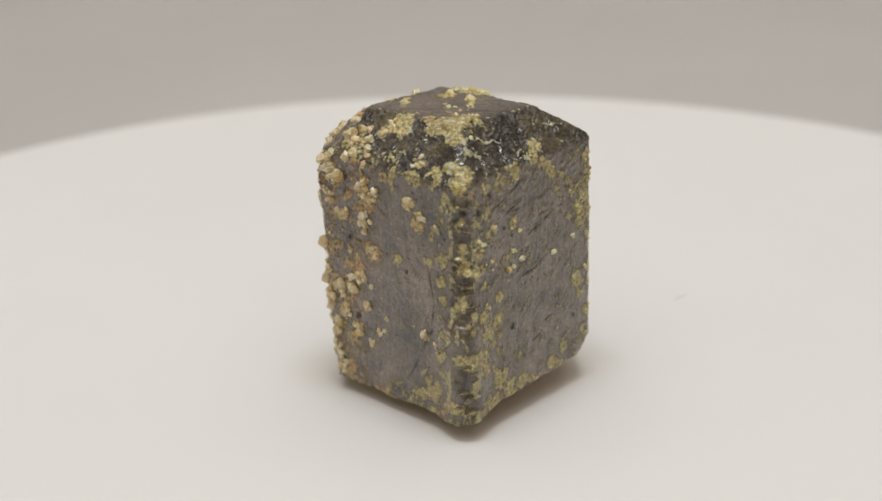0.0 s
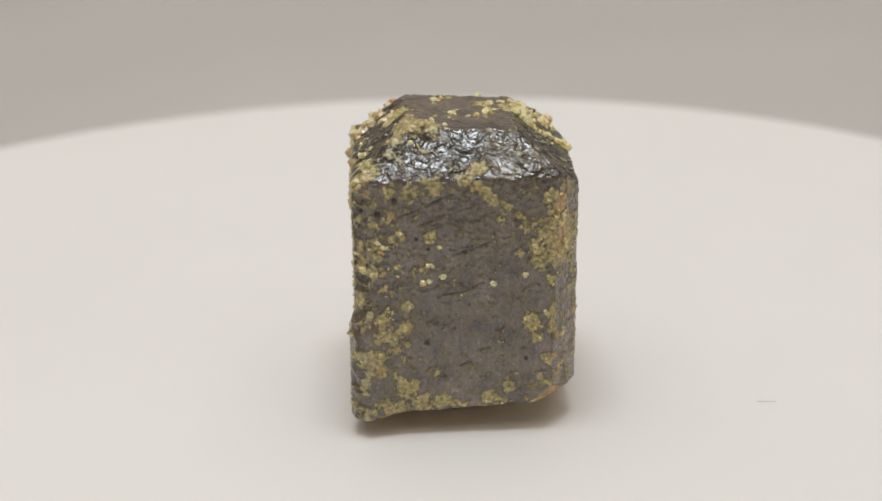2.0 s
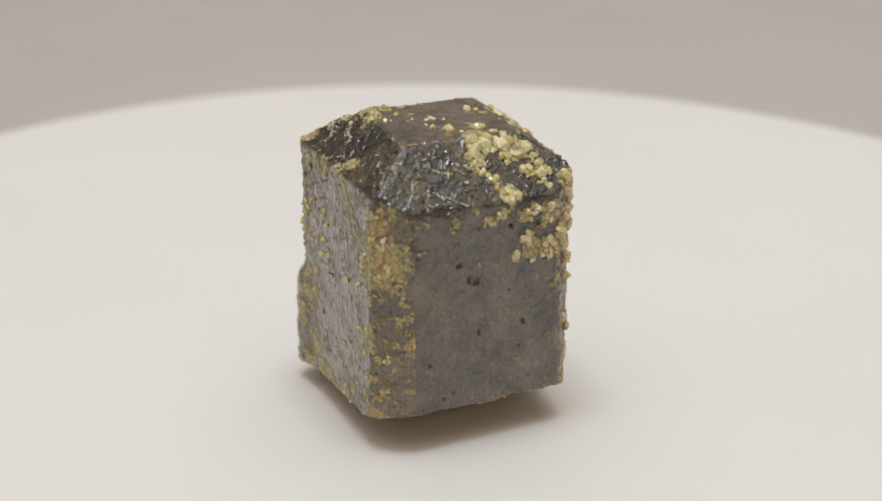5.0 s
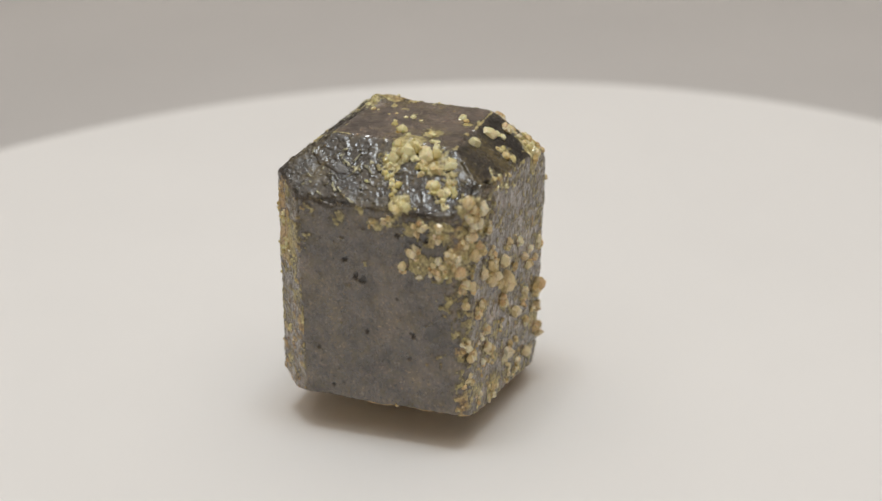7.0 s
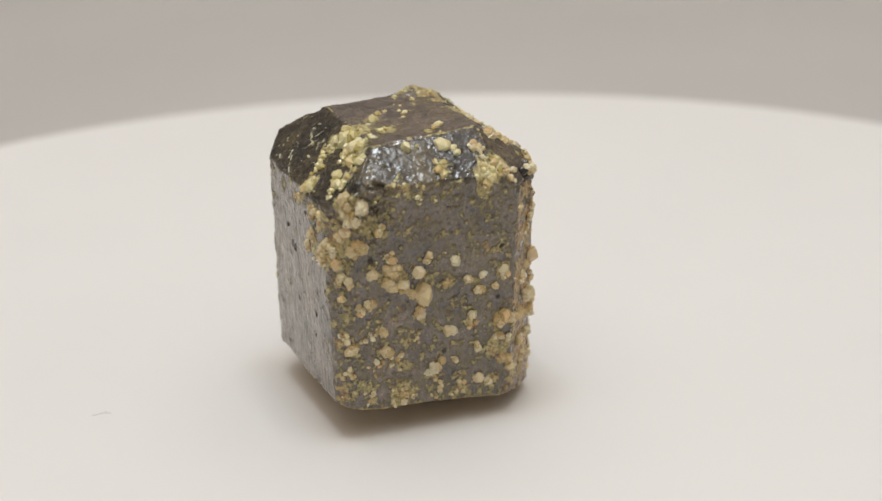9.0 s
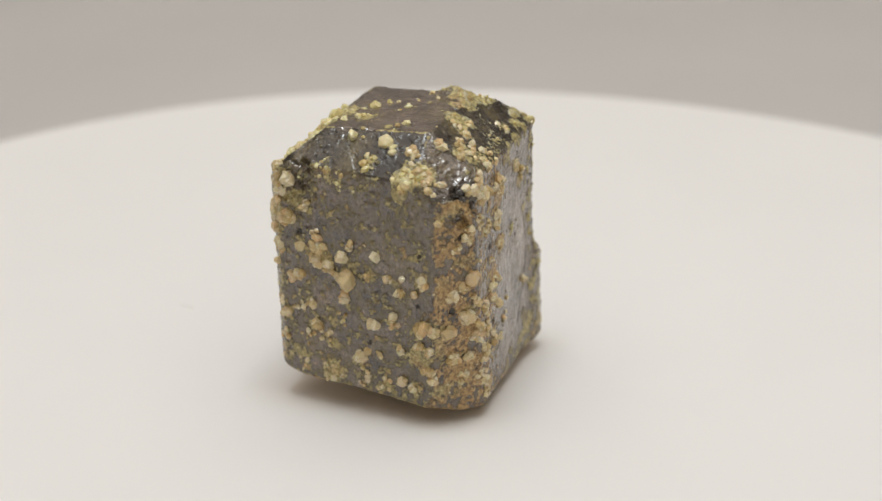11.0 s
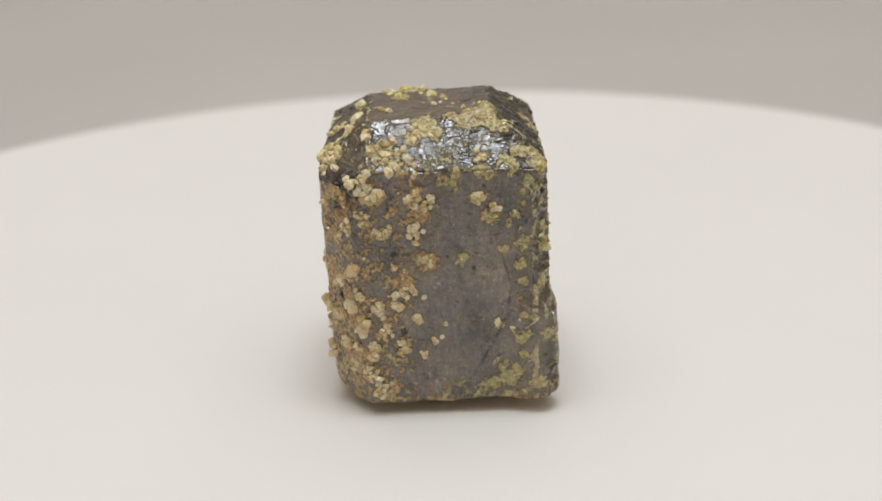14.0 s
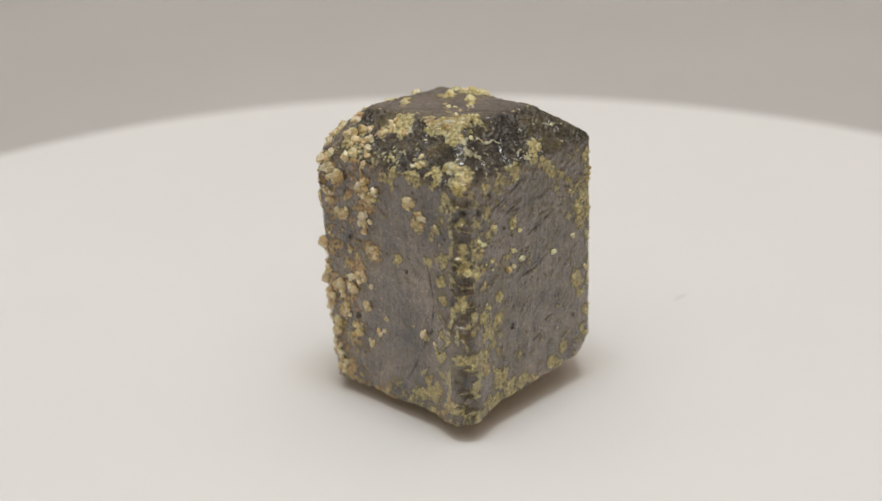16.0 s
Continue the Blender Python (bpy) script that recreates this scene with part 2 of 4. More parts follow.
def vnoise(p, scale, seed=0):
    """Smooth value noise in -1..1 at the points p, cells of 1/scale."""
    q = p * scale
    i = np.floor(q).astype(np.int64)
    f = q - i
    f = f * f * f * (f * (f * 6 - 15) + 10)
    out = np.zeros(len(p))
    for dx in (0, 1):
        wx = f[:, 0] if dx else 1 - f[:, 0]
        for dy in (0, 1):
            wy = f[:, 1] if dy else 1 - f[:, 1]
            for dz in (0, 1):
                wz = f[:, 2] if dz else 1 - f[:, 2]
                out += wx * wy * wz * hash3(i[:, 0] + dx, i[:, 1] + dy, i[:, 2] + dz, seed)
    return out


def fbm(p, scale, octaves, seed=0, gain=0.55):
    out, amp, tot = np.zeros(len(p)), 1.0, 0.0
    for k in range(octaves):
        out += amp * vnoise(p, scale * 2.03 ** k, seed + 17 * k)
        tot += amp
        amp *= gain
    return out / tot


def cells(p, scale, seed=0):
    """Distance to the nearest of scattered points (in cells), its own random number and its own tilted plane."""
    q = p * scale
    base = np.floor(q).astype(np.int64)
    best, rnd, lean = np.full(len(p), 9.0), np.zeros(len(p)), np.zeros(len(p))
    for dx in (-1, 0, 1):
        for dy in (-1, 0, 1):
            for dz in (-1, 0, 1):
                c = base + (dx, dy, dz)
                o = np.stack([hash3(c[:, 0], c[:, 1], c[:, 2], seed + k) * 0.5 + 0.5 for k in range(3)], 1)
                d = np.linalg.norm(c + o - q, axis=1)
                near = d < best
                best[near] = d[near]
                rnd[near] = hash3(c[:, 0], c[:, 1], c[:, 2], seed + 7)[near] * 0.5 + 0.5
                tilt = sum(hash3(c[:, 0], c[:, 1], c[:, 2], seed + 11 + k) * (q - c - o)[:, k] for k in range(3))
                lean[near] = tilt[near]
    return best, rnd, lean


def smooth(a, b, x):
    t = np.clip((x - a) / (b - a), 0, 1)
    return t * t * (3 - 2 * t)


# the crystal's faces: outward normal and distance, in the plan's units
FACES = {
    "a": (0.7266, -0.6863, 0.0326, 0.0747), "b": (0.6890, 0.7247, -0.0119, 0.0902),
    "c": (-0.6517, 0.7576, -0.0367, 0.0645), "d": (-0.6936, -0.7203, 0.0069, 0.0497),
    "ab": (0.9886, 0.1500, 0.0, 0.1037), "bc": (0.026, 0.9996, 0.0, 0.0985),
    "cd": (-0.9946, 0.0300, -0.0550, 0.0675), "da": (0.0244, -0.9997, 0.0, 0.0810),
    "pa": (0.417, -0.394, 0.819, 0.1140), "pb": (0.4199, 0.4783, 0.7713, 0.1176),
    "pc": (-0.4012, 0.4428, 0.8019, 0.1104), "pd": (-0.398, -0.413, 0.819, 0.0995),
    "top": (0.0, 0.060, 0.9982, 0.1103), "base": (0.0, 0.0, -1.0, 0.0810),
    "ua": (0.18, -0.11, -0.9776, 0.0787), "ub": (0.235, 0.235, -0.943, 0.0819),
    "uc": (-0.12, 0.235, -0.960, 0.0794), "ud": (-0.08, -0.13, -0.988, 0.0785),
    "uab": (0.852, -0.150, -0.501, 0.1142), "pcd": (-0.7071, 0.0, 0.7071, 0.1050), "ucd": (-0.83, 0.47, -0.30, 0.0835),
}
FACE_NAMES = list(FACES)
NORMALS = np.array([FACES[k][:3] for k in FACE_NAMES])
NORMALS /= np.linalg.norm(NORMALS, axis=1)[:, None]
DISTS = np.array([FACES[k][3] for k in FACE_NAMES])
CORE = np.array((0.018, 0.008, 0.020))


def box_grid(half, step):
    """A closed box of fine quads round the core: points and quads."""
    n = [max(2, int(round(2 * h / step))) for h in half]
    verts, quads, start = [], [], 0
    for axis in range(3):
        u, v = (axis + 1) % 3, (axis + 2) % 3
        for sign in (-1, 1):
            gu, gv = np.meshgrid(np.linspace(-half[u], half[u], n[u] + 1), np.linspace(-half[v], half[v], n[v] + 1), indexing="ij")
            p = np.zeros((gu.size, 3))
            p[:, axis], p[:, u], p[:, v] = sign * half[axis], gu.ravel(), gv.ravel()
            verts.append(p)
            i, j = np.meshgrid(np.arange(n[u]), np.arange(n[v]), indexing="ij")
            k = start + (i * (n[v] + 1) + j).ravel()
            w = n[v] + 1
            q = np.stack([k, k + w, k + w + 1, k + 1], 1)
            quads.append(q if sign > 0 else q[:, ::-1])
            start += gu.size
    verts, quads = np.concatenate(verts), np.concatenate(quads)
    key = np.round(verts / step * 8).astype(np.int64)
    _, first, back = np.unique(key, axis=0, return_index=True, return_inverse=True)
    return verts[first], back.reshape(-1)[quads]


def crystal_shape(ways, sharp, foot=None):
    """Where rays from the core leave the crystal: distance, share of each face."""
    free = np.tile(DISTS - NORMALS @ CORE, (len(ways), 1))
    if foot is not None:
        free[:, FACE_NAMES.index("da")] += foot
    inv = np.maximum(ways @ NORMALS.T, 1e-6) / free
    most = inv.max(1)
    w = (inv / most[:, None]) ** sharp[:, None]
    tot = w.sum(1)
    return tot ** (-1 / sharp) / most, w / tot[:, None]


# ---- what grows on the faces ----
# grains on each face: along the face, height, number, size, spread, in thousandths of the plan
GRAINS = {}
GRAINS["a"] = [(-7.6, 23, 1, 4, 0), (-3.4, 24, 1, 4.4, 0), (4.7, 26.3, 1, 4.4, 0), (36.3, 21.4, 1, 3.7, 0), (-2, 53.6, 1, 4, 0), (-20.5, 56.1, 1, 3.7, 0), (-16.3, 7.5, 1, 4, 0), (-18.8, -6.4, 2, 3.3, 1.1), (3, 46.1, 1, 3.3, 0), (-37.5, 30.9, 3, 2.9, 2.9), (-37.8, -28, 3, 3.7, 3.7), (-2.8, 35.2, 2, 2.9, 2.2), (56.1, 25.6, 2, 2.6, 1.8), (63.1, 43.9, 4, 2.9, 3.7), (-29.7, 2.4, 4, 2.6, 5.1), (-25.3, 32.3, 4, 2.6, 7.3), (-33.5, 47.4, 4, 2.9, 5.1)]
GRAINS["d"] = [(-43.9, 79, 9, 5.1, 6.6), (-34.7, 73.1, 4, 8.1, 3.7), (-26.3, 86.5, 2, 6.2, 1.8), (-11.1, 70.5, 9, 5.5, 6.6), (-2.5, 65.8, 6, 4.8, 5.1), (28.3, 69.3, 6, 4.8, 4.4), (39.4, 60.3, 6, 3.7, 4.8), (-42.9, 58.4, 8, 4, 6.6), (-10.7, 46.1, 10, 4.8, 6.6), (-31, 47.9, 8, 4, 5.9), (-57.2, 53.2, 6, 4.4, 5.1), (-50.6, 23.3, 1, 7.3, 0), (-59.8, 15.1, 3, 5.9, 2.9), (-24.8, 22.4, 2, 3.7, 1.8), (-50.3, 5, 5, 4.4, 4.8), (-16.3, 7.8, 8, 4.4, 5.9), (-23.7, -3.7, 2, 6.6, 2.9), (-34.7, -9.2, 3, 5.9, 4), (-58.7, -8.4, 3, 7.7, 4.4)]
GRAINS["d"] += [(-47.4, -14.7, 5, 5.5, 5.9), (-9.6, -11.3, 4, 5.1, 3.3), (-29.7, -21.3, 6, 4.4, 5.1), (-21, -33.6, 5, 5.1, 4.8), (-37.3, -33, 6, 4.4, 5.1), (-7.7, -37.3, 3, 3.7, 2.9), (-0.2, -29.5, 3, 2.9, 2.6), (4.9, -25.7, 1, 3.3, 0), (-41.5, -51.1, 8, 4.4, 5.9), (-34.6, -63.6, 6, 4.4, 5.1), (-5.7, 2.4, 1, 3.3, 0), (7.9, -16.6, 1, 3.3, 0), (40.4, -16.5, 1, 4.8, 0), (50.5, -20.1, 2, 3.3, 2.2), (55.2, -15.4, 1, 3.7, 0), (-55.6, -40.5, 5, 5.1, 4), (-5.1, 26.8, 7, 3.3, 4.8)]
GRAINS["pcd"] = [(-27.7, 89.7, 6, 5.9, 5.1), (-30.1, 99.7, 4, 5.1, 4.4), (-26.6, 82.5, 4, 5.1, 3.3), (-29.6, 104.3, 3, 4, 2.9)]
GRAINS["b"] = [(23.6, 51.2, 4, 4.8, 4.8), (16, 41, 3, 5.1, 2.9), (39.5, 42.3, 6, 4.4, 6.6), (35.9, 39.9, 4, 3.7, 4.4), (26.7, 35, 2, 3.7, 1.8), (7.9, 69.4, 4, 3.3, 4.4), (-3.2, 66.2, 3, 2.9, 2.9), (27.7, 68.2, 4, 4.4, 5.1), (40.1, 66.1, 4, 4.4, 5.1), (46.9, 52.4, 4, 5.1, 4.4)]
GRAINS["c"] = [(-55, 62.1, 3, 5.9, 3.3), (-72.8, 49.3, 3, 5.9, 3.3), (-66.9, 50.4, 2, 8.8, 2.2), (-61.2, 32.6, 2, 6.2, 1.8), (-48.6, 42.4, 4, 5.1, 4), (-47, 32.7, 6, 5.9, 4.8), (-49, 25.3, 4, 6.6, 4), (-40.2, 20.3, 4, 7.3, 4), (-27.1, 14.6, 1, 11.7, 0), (-33.9, 14.8, 1, 7.3, 0), (-28.6, 28.4, 2, 7.7, 1.8), (-23.8, 37.4, 3, 4, 2.9), (-5.9, 34.4, 1, 8.1, 0), (-11.5, 18.4, 2, 5.1, 2.2), (3.8, 20.3, 3, 6.2, 2.6), (11.4, 11.5, 2, 7.3, 1.5), (12.2, 21.2, 1, 5.5, 0), (20.6, 12.2, 1, 5.1, 0), (-75.3, 28.7, 3, 5.1, 2.6)]
GRAINS["c"] += [(-81.5, 32.6, 2, 5.1, 1.8), (-81, 18, 1, 5.5, 0), (-69, 8.6, 3, 6.6, 2.9), (-62.5, 11.6, 3, 4.8, 2.9), (-55.2, -7, 3, 5.5, 2.6), (-29.8, 1.3, 3, 6.6, 2.6), (-51.3, -21.5, 2, 7.3, 1.8), (-10, -14.2, 2, 7.3, 1.8), (4.8, -5.4, 1, 6.6, 0), (23.3, -12.8, 3, 7.3, 2.9), (32.6, -13.3, 3, 5.9, 2.9), (21.5, -23.8, 3, 4.8, 2.9), (29, -26.9, 3, 4.4, 2.9), (8.4, -29.3, 2, 5.5, 1.8), (27.2, -41, 4, 5.9, 3.7), (31, -47.8, 2, 7.3, 1.8), (-21.3, -40, 4, 7.3, 3.3), (-15.7, -34.7, 2, 4.8, 1.5), (-6.5, -36.1, 2, 5.1, 1.8)]
GRAINS["c"] += [(9.5, -51.6, 1, 7.7, 0), (15.9, -55.9, 2, 4.4, 1.8), (-74.9, -17.3, 3, 4.8, 2.2), (-75.8, -34, 3, 3.7, 3.7), (-59.5, -32.3, 5, 3.3, 6.6), (-45, -30.4, 6, 3.3, 7.3), (-41.9, -55.4, 8, 3.7, 8.8), (-19.7, -54.6, 6, 3.3, 7.3), (-4.8, -56.9, 5, 3.3, 6.6), (-63.8, -54.1, 5, 3.7, 6.6), (-85.3, 41.4, 3, 5.9, 2.9), (25, 19.5, 3, 5.1, 4.4), (-75.7, 66.4, 4, 6.6, 4.4), (-64.9, 78, 3, 6.6, 2.9), (-76.9, 79.4, 4, 5.9, 4.4), (-62.5, -11.9, 4, 3.3, 5.1), (-33.7, -16, 4, 3.3, 6.6), (6.6, -13.7, 4, 3.3, 5.1)]
GRAINS["pb"] = [(2.7, 104.4, 6, 7.3, 6.6), (10.3, 103.6, 2, 9.5, 2.2), (-1.9, 97.7, 4, 5.1, 4.8), (11.1, 78.5, 6, 5.1, 4.8), (4.3, 86.7, 4, 4.4, 4), (-1.7, 92.6, 3, 4, 2.9), (21.9, 96.7, 5, 5.1, 7.3), (39.3, 87.9, 4, 4.8, 5.1), (26, 104.6, 3, 4.4, 3.7)]
GRAINS["pc"] = [(-62.1, 113.2, 4, 7.3, 4.4), (-71.8, 107.7, 2, 7.3, 2.2), (-61.7, 104.4, 2, 9.9, 1.5), (-49.3, 116.5, 2, 5.9, 1.8), (-31, 103.7, 1, 7.3, 0), (-8, 103.2, 1, 8.8, 0), (-13.8, 93.1, 5, 5.9, 4.8), (12.3, 87.3, 8, 5.1, 6.6), (22.1, 89, 5, 5.1, 4.4), (-86.4, 100.2, 5, 4.4, 4), (-93.4, 94.6, 5, 4, 4), (-83.4, 104.1, 2, 5.9, 1.5), (-44.1, 87.7, 6, 3.3, 5.5), (-32.5, 86, 5, 3.3, 5.1), (-0.5, 99.5, 2, 5.1, 2.9), (25.9, 93.7, 3, 4.4, 2.9)]
GRAINS["pd"] = [(-26, 96, 8, 5.5, 7.3), (-38.2, 94.5, 3, 5.9, 3.3), (-18.3, 95.8, 4, 4.4, 3.7), (-12.3, 89.4, 5, 4.4, 5.1), (-41.5, 105, 2, 7, 1.5), (-22.8, 88.6, 3, 4.4, 2.9), (-8.1, 104.3, 3, 5.1, 4.4), (2.4, 103.3, 3, 4.4, 3.7), (29.7, 92.4, 4, 3.7, 5.1)]
GRAINS["top"] = [(-30.5, 107.9, 5, 4.4, 5.1), (13, 108.6, 2, 3.7, 1.8), (-17.3, 112, 6, 3.3, 5.9), (-26, 112.1, 4, 3.3, 2.9), (-27.8, 108.6, 1, 6.2, 0), (-12.1, 108.6, 3, 5.1, 2.9), (15, 108.9, 1, 5.1, 0)]
GRAINS["cd"] = [(-20.8, 62.2, 2, 4.8, 1.8), (-12.5, 10.4, 3, 6.6, 3.3), (-0.2, 21.2, 1, 7.7, 0), (-30, -11.1, 1, 8.8, 0), (-13.6, -13.7, 2, 8.8, 2.9), (4.4, -20.3, 4, 5.9, 4), (-11, -35.9, 5, 5.1, 5.1), (11, -38.1, 5, 5.1, 4.8), (-4.1, -49.8, 6, 4.4, 5.9), (14, -5.3, 3, 5.9, 2.9), (26.7, -0.3, 2, 5.1, 2.9), (14, -60.6, 4, 4.4, 3.7), (-11, 43.7, 3, 4, 3.7), (-1.9, 48.2, 3, 3.7, 3.7), (1.2, 82.4, 4, 5.5, 4), (11.5, 75.6, 3, 5.5, 2.9), (-19.3, 92.2, 4, 4.4, 3.7), (8.7, 93.9, 4, 4.8, 4.4), (-29.7, 95.3, 3, 4.8, 2.9)]
GRAINS["ab"] = [(-4.4, 58.5, 5, 3.3, 5.1), (0.5, 43.5, 5, 3.3, 4.4), (-8.1, 37, 3, 2.9, 2.9), (-9.3, 66.1, 4, 2.9, 3.7), (-15.7, 0.4, 3, 2.9, 2.9), (-3.9, -16, 3, 2.9, 2.9)]
GRAINS["da"] = [(19.6, 32.3, 1, 7, 0), (14.6, 41.5, 2, 3.7, 2.2), (17.6, 9.3, 3, 3.7, 2.9), (17.1, -23.6, 3, 4, 2.9), (15.2, 87.2, 4, 4.4, 3.7), (15.5, -11.8, 2, 3.3, 1.8), (13.1, -59.2, 3, 3.7, 2.9)]
GRAINS["bc"] = [(-14.5, 60.7, 4, 5.9, 4.4), (-6.3, 53.3, 3, 8.1, 2.9), (-7.5, 73.2, 4, 5.9, 4.4), (-20, 46.2, 4, 4.8, 5.1), (-18.8, 29.6, 3, 4.4, 2.6), (-12.2, 85.8, 4, 5.5, 4.4), (-16.5, -10.1, 4, 3.7, 4.4), (-11.5, -17.8, 3, 4.8, 2.2), (-15.5, -37.2, 3, 3.3, 4.4)]
# patches of yellow crust: along the face, height, reach, strength
CRUST = {}
CRUST["a"] = [(-35.9, 76.6, 7.3, 0.55), (-17.1, 81.3, 9.2, 0.55), (26.6, 84.5, 4, 1), (31.3, 79.7, 3.7, 1), (36, 74.8, 3.7, 1), (-27.8, 65.4, 6.6, 0.6), (-2.4, 53.6, 3.3, 0.9), (-21.2, 56.1, 3.3, 0.8), (-36.8, 51.2, 5.1, 0.65), (-37.5, 30.9, 5.9, 0.75), (-39.5, -28, 5.9, 1), (-18.8, -5.7, 4, 0.9), (-17.4, 7.6, 3.3, 0.95), (-30.2, -12.9, 8.1, 0.7), (-36.2, -33.9, 4.8, 0.9), (-20.7, -48.3, 5.1, 0.9), (-14.2, -46.9, 3.7, 0.9), (-28.2, -61.8, 7.3, 0.85), (-10.2, -58.6, 6.6, 0.85), (4.1, -57.2, 5.5, 0.8), (32.7, -56.3, 5.1, 0.75), (45.3, -48.9, 4.8, 0.85), (59.6, -6.8, 5.9, 0.85)]
CRUST["a"] += [(63.2, -16.5, 3.7, 0.9), (70.3, -30.3, 3.7, 0.95), (65, -47.7, 6.6, 0.65), (63.1, 43.9, 6.6, 0.85), (64.8, 34.6, 5.1, 0.95), (56.2, 55.2, 3.7, 0.65), (40.7, 61.2, 4.4, 0.55), (54.4, 25.6, 3.3, 0.6), (54.4, 12.5, 4.4, 0.5), (57.9, 58.8, 5.5, 0.55), (-4.6, 31.5, 5.5, 0.45), (-2.3, -21.7, 7.3, 0.3), (0, 86.1, 7.3, 0.6), (20.5, 87.2, 5.9, 0.7), (54.5, 80.7, 5.1, 0.5), (9.1, 23.5, 4.4, 0.4), (-18.1, 43.1, 9.2, 0.4), (-12.3, 66.7, 6.6, 0.45), (-27.2, 81.7, 7.3, 0.6), (-39.1, 82.1, 4.4, 0.7), (-38.1, 62.2, 5.9, 0.6), (-24.8, 50.7, 5.1, 0.55), (-29.1, 21.2, 7.3, 0.5)]
CRUST["a"] += [(-35.4, 40.1, 4.4, 0.6), (-33.3, 0.6, 7.3, 0.6), (-11.5, 31.8, 5.1, 0.5), (-5.3, 1.4, 5.9, 0.4), (1.9, 8.8, 4.4, 0.4), (-21.7, -22.9, 6.6, 0.6), (-27.4, -36.2, 5.9, 0.5), (44.2, 73.8, 5.9, 0.5), (51, 68.1, 5.1, 0.5), (52.7, 40.6, 3.7, 0.6), (49.3, 51.8, 3.7, 0.5), (73.3, 76.4, 5.9, 0.8), (71.9, 21.2, 5.1, 0.7), (73.7, -9.2, 5.1, 0.8), (22.1, -50, 5.1, 0.4), (45.9, 77.4, 3.7, 0.5)]
CRUST["d"] = [(-47.1, -4.9, 11.7, 0.6), (-41.4, 52.7, 10.3, 0.55), (-9.7, 57.4, 6.6, 0.8), (-4.4, 26.8, 5.9, 0.95), (-26.7, -41.5, 8.1, 0.6), (-45.8, 30.1, 8.1, 0.5), (-58.6, -24.3, 10.3, 0.65), (-33.3, -21.2, 10.3, 0.6), (35.9, 55.9, 5.1, 0.7), (11.8, 84.6, 10.3, 0.6), (32.6, 86.6, 7.3, 0.7), (-19.4, 88.2, 10.3, 0.65), (48.2, 52.5, 2.2, 0.8), (51.7, 57.3, 2.2, 0.8), (16.1, 25.4, 2.6, 0.85), (19, 29.1, 2.6, 0.85), (45.3, 32.9, 3.7, 0.85), (38.7, -60, 4, 0.95), (47.9, -56.3, 5.1, 0.95), (46.1, -46, 3.3, 0.8), (51.6, -48.3, 3.3, 0.65), (42.6, -19.8, 3.3, 0.65), (18.6, -59.3, 3.3, 0.55)]
CRUST["d"] += [(46, -68.5, 3.3, 0.85), (-31, -65.8, 8.1, 0.65), (55.2, -28.2, 2.9, 0.9), (-17.9, 13.7, 7.3, 0.7), (57, 38.2, 4.4, 0.9), (55.2, -50.4, 2.9, 0.8), (-26.7, 74.7, 11, 0.45), (-44.8, -40.8, 8.8, 0.7), (-15.5, -29.8, 5.5, 0.5), (-31.9, 21.9, 9.5, 0.35), (33.6, -15.5, 5.9, 0.35), (55.2, 64.7, 2.9, 0.7), (51.7, 57.3, 2.6, 0.8), (48.2, 49.9, 2.6, 0.85), (57, 72.1, 2.9, 0.7), (60.5, 79.5, 3.3, 0.8), (55.2, 22.9, 3.7, 0.8), (57, 11.2, 3.7, 0.8), (55.2, -0.4, 2.9, 0.6), (57, -12.3, 3.3, 0.7), (58.8, -24.3, 3.3, 0.7), (57, -38.3, 3.3, 0.8), (38.8, -43.7, 2.9, 0.6)]
CRUST["d"] += [(44.2, -50, 2.9, 0.8), (60.7, -64.9, 3.7, 0.7), (31.3, -63.9, 3.7, 0.5), (48.3, 87.2, 5.1, 0.7), (-2.1, 86.9, 5.9, 0.6), (-44.2, 71.5, 7.3, 0.5), (4.3, 58.8, 5.1, 0.4), (0.4, 36.2, 5.1, 0.4)]
CRUST["pcd"] = [(-29, 90.9, 8.8, 0.8), (-29.2, 101.3, 5.1, 0.6)]
CRUST["b"] = [(-45.5, 72.1, 5.1, 0.55), (-25.1, 69, 6.6, 0.45), (0.5, 66.6, 5.5, 0.75), (8.6, 69.5, 4, 0.85), (-10.2, 73.4, 4.4, 0.5), (-56, -5.5, 2.9, 0.85), (-58.6, -33.7, 3.7, 0.75), (42.6, 20.3, 7.3, 0.5), (35.7, 4.2, 5.9, 0.38), (38, -18.5, 6.6, 0.38), (43.1, 42.7, 8.1, 0.85), (27, 44.3, 5.5, 0.95), (30.5, -23.6, 5.1, 0.35), (-10.8, 59.7, 5.1, 0.35), (-22.3, 52.7, 5.1, 0.3), (40.1, 64.3, 8.1, 0.8), (22.2, 65.7, 6.6, 0.6), (-8, 39.6, 3.3, 0.5), (8.7, -7.5, 5.1, 0.25), (-30.5, -33.3, 5.9, 0.25), (-43.6, 8, 5.1, 0.25)]
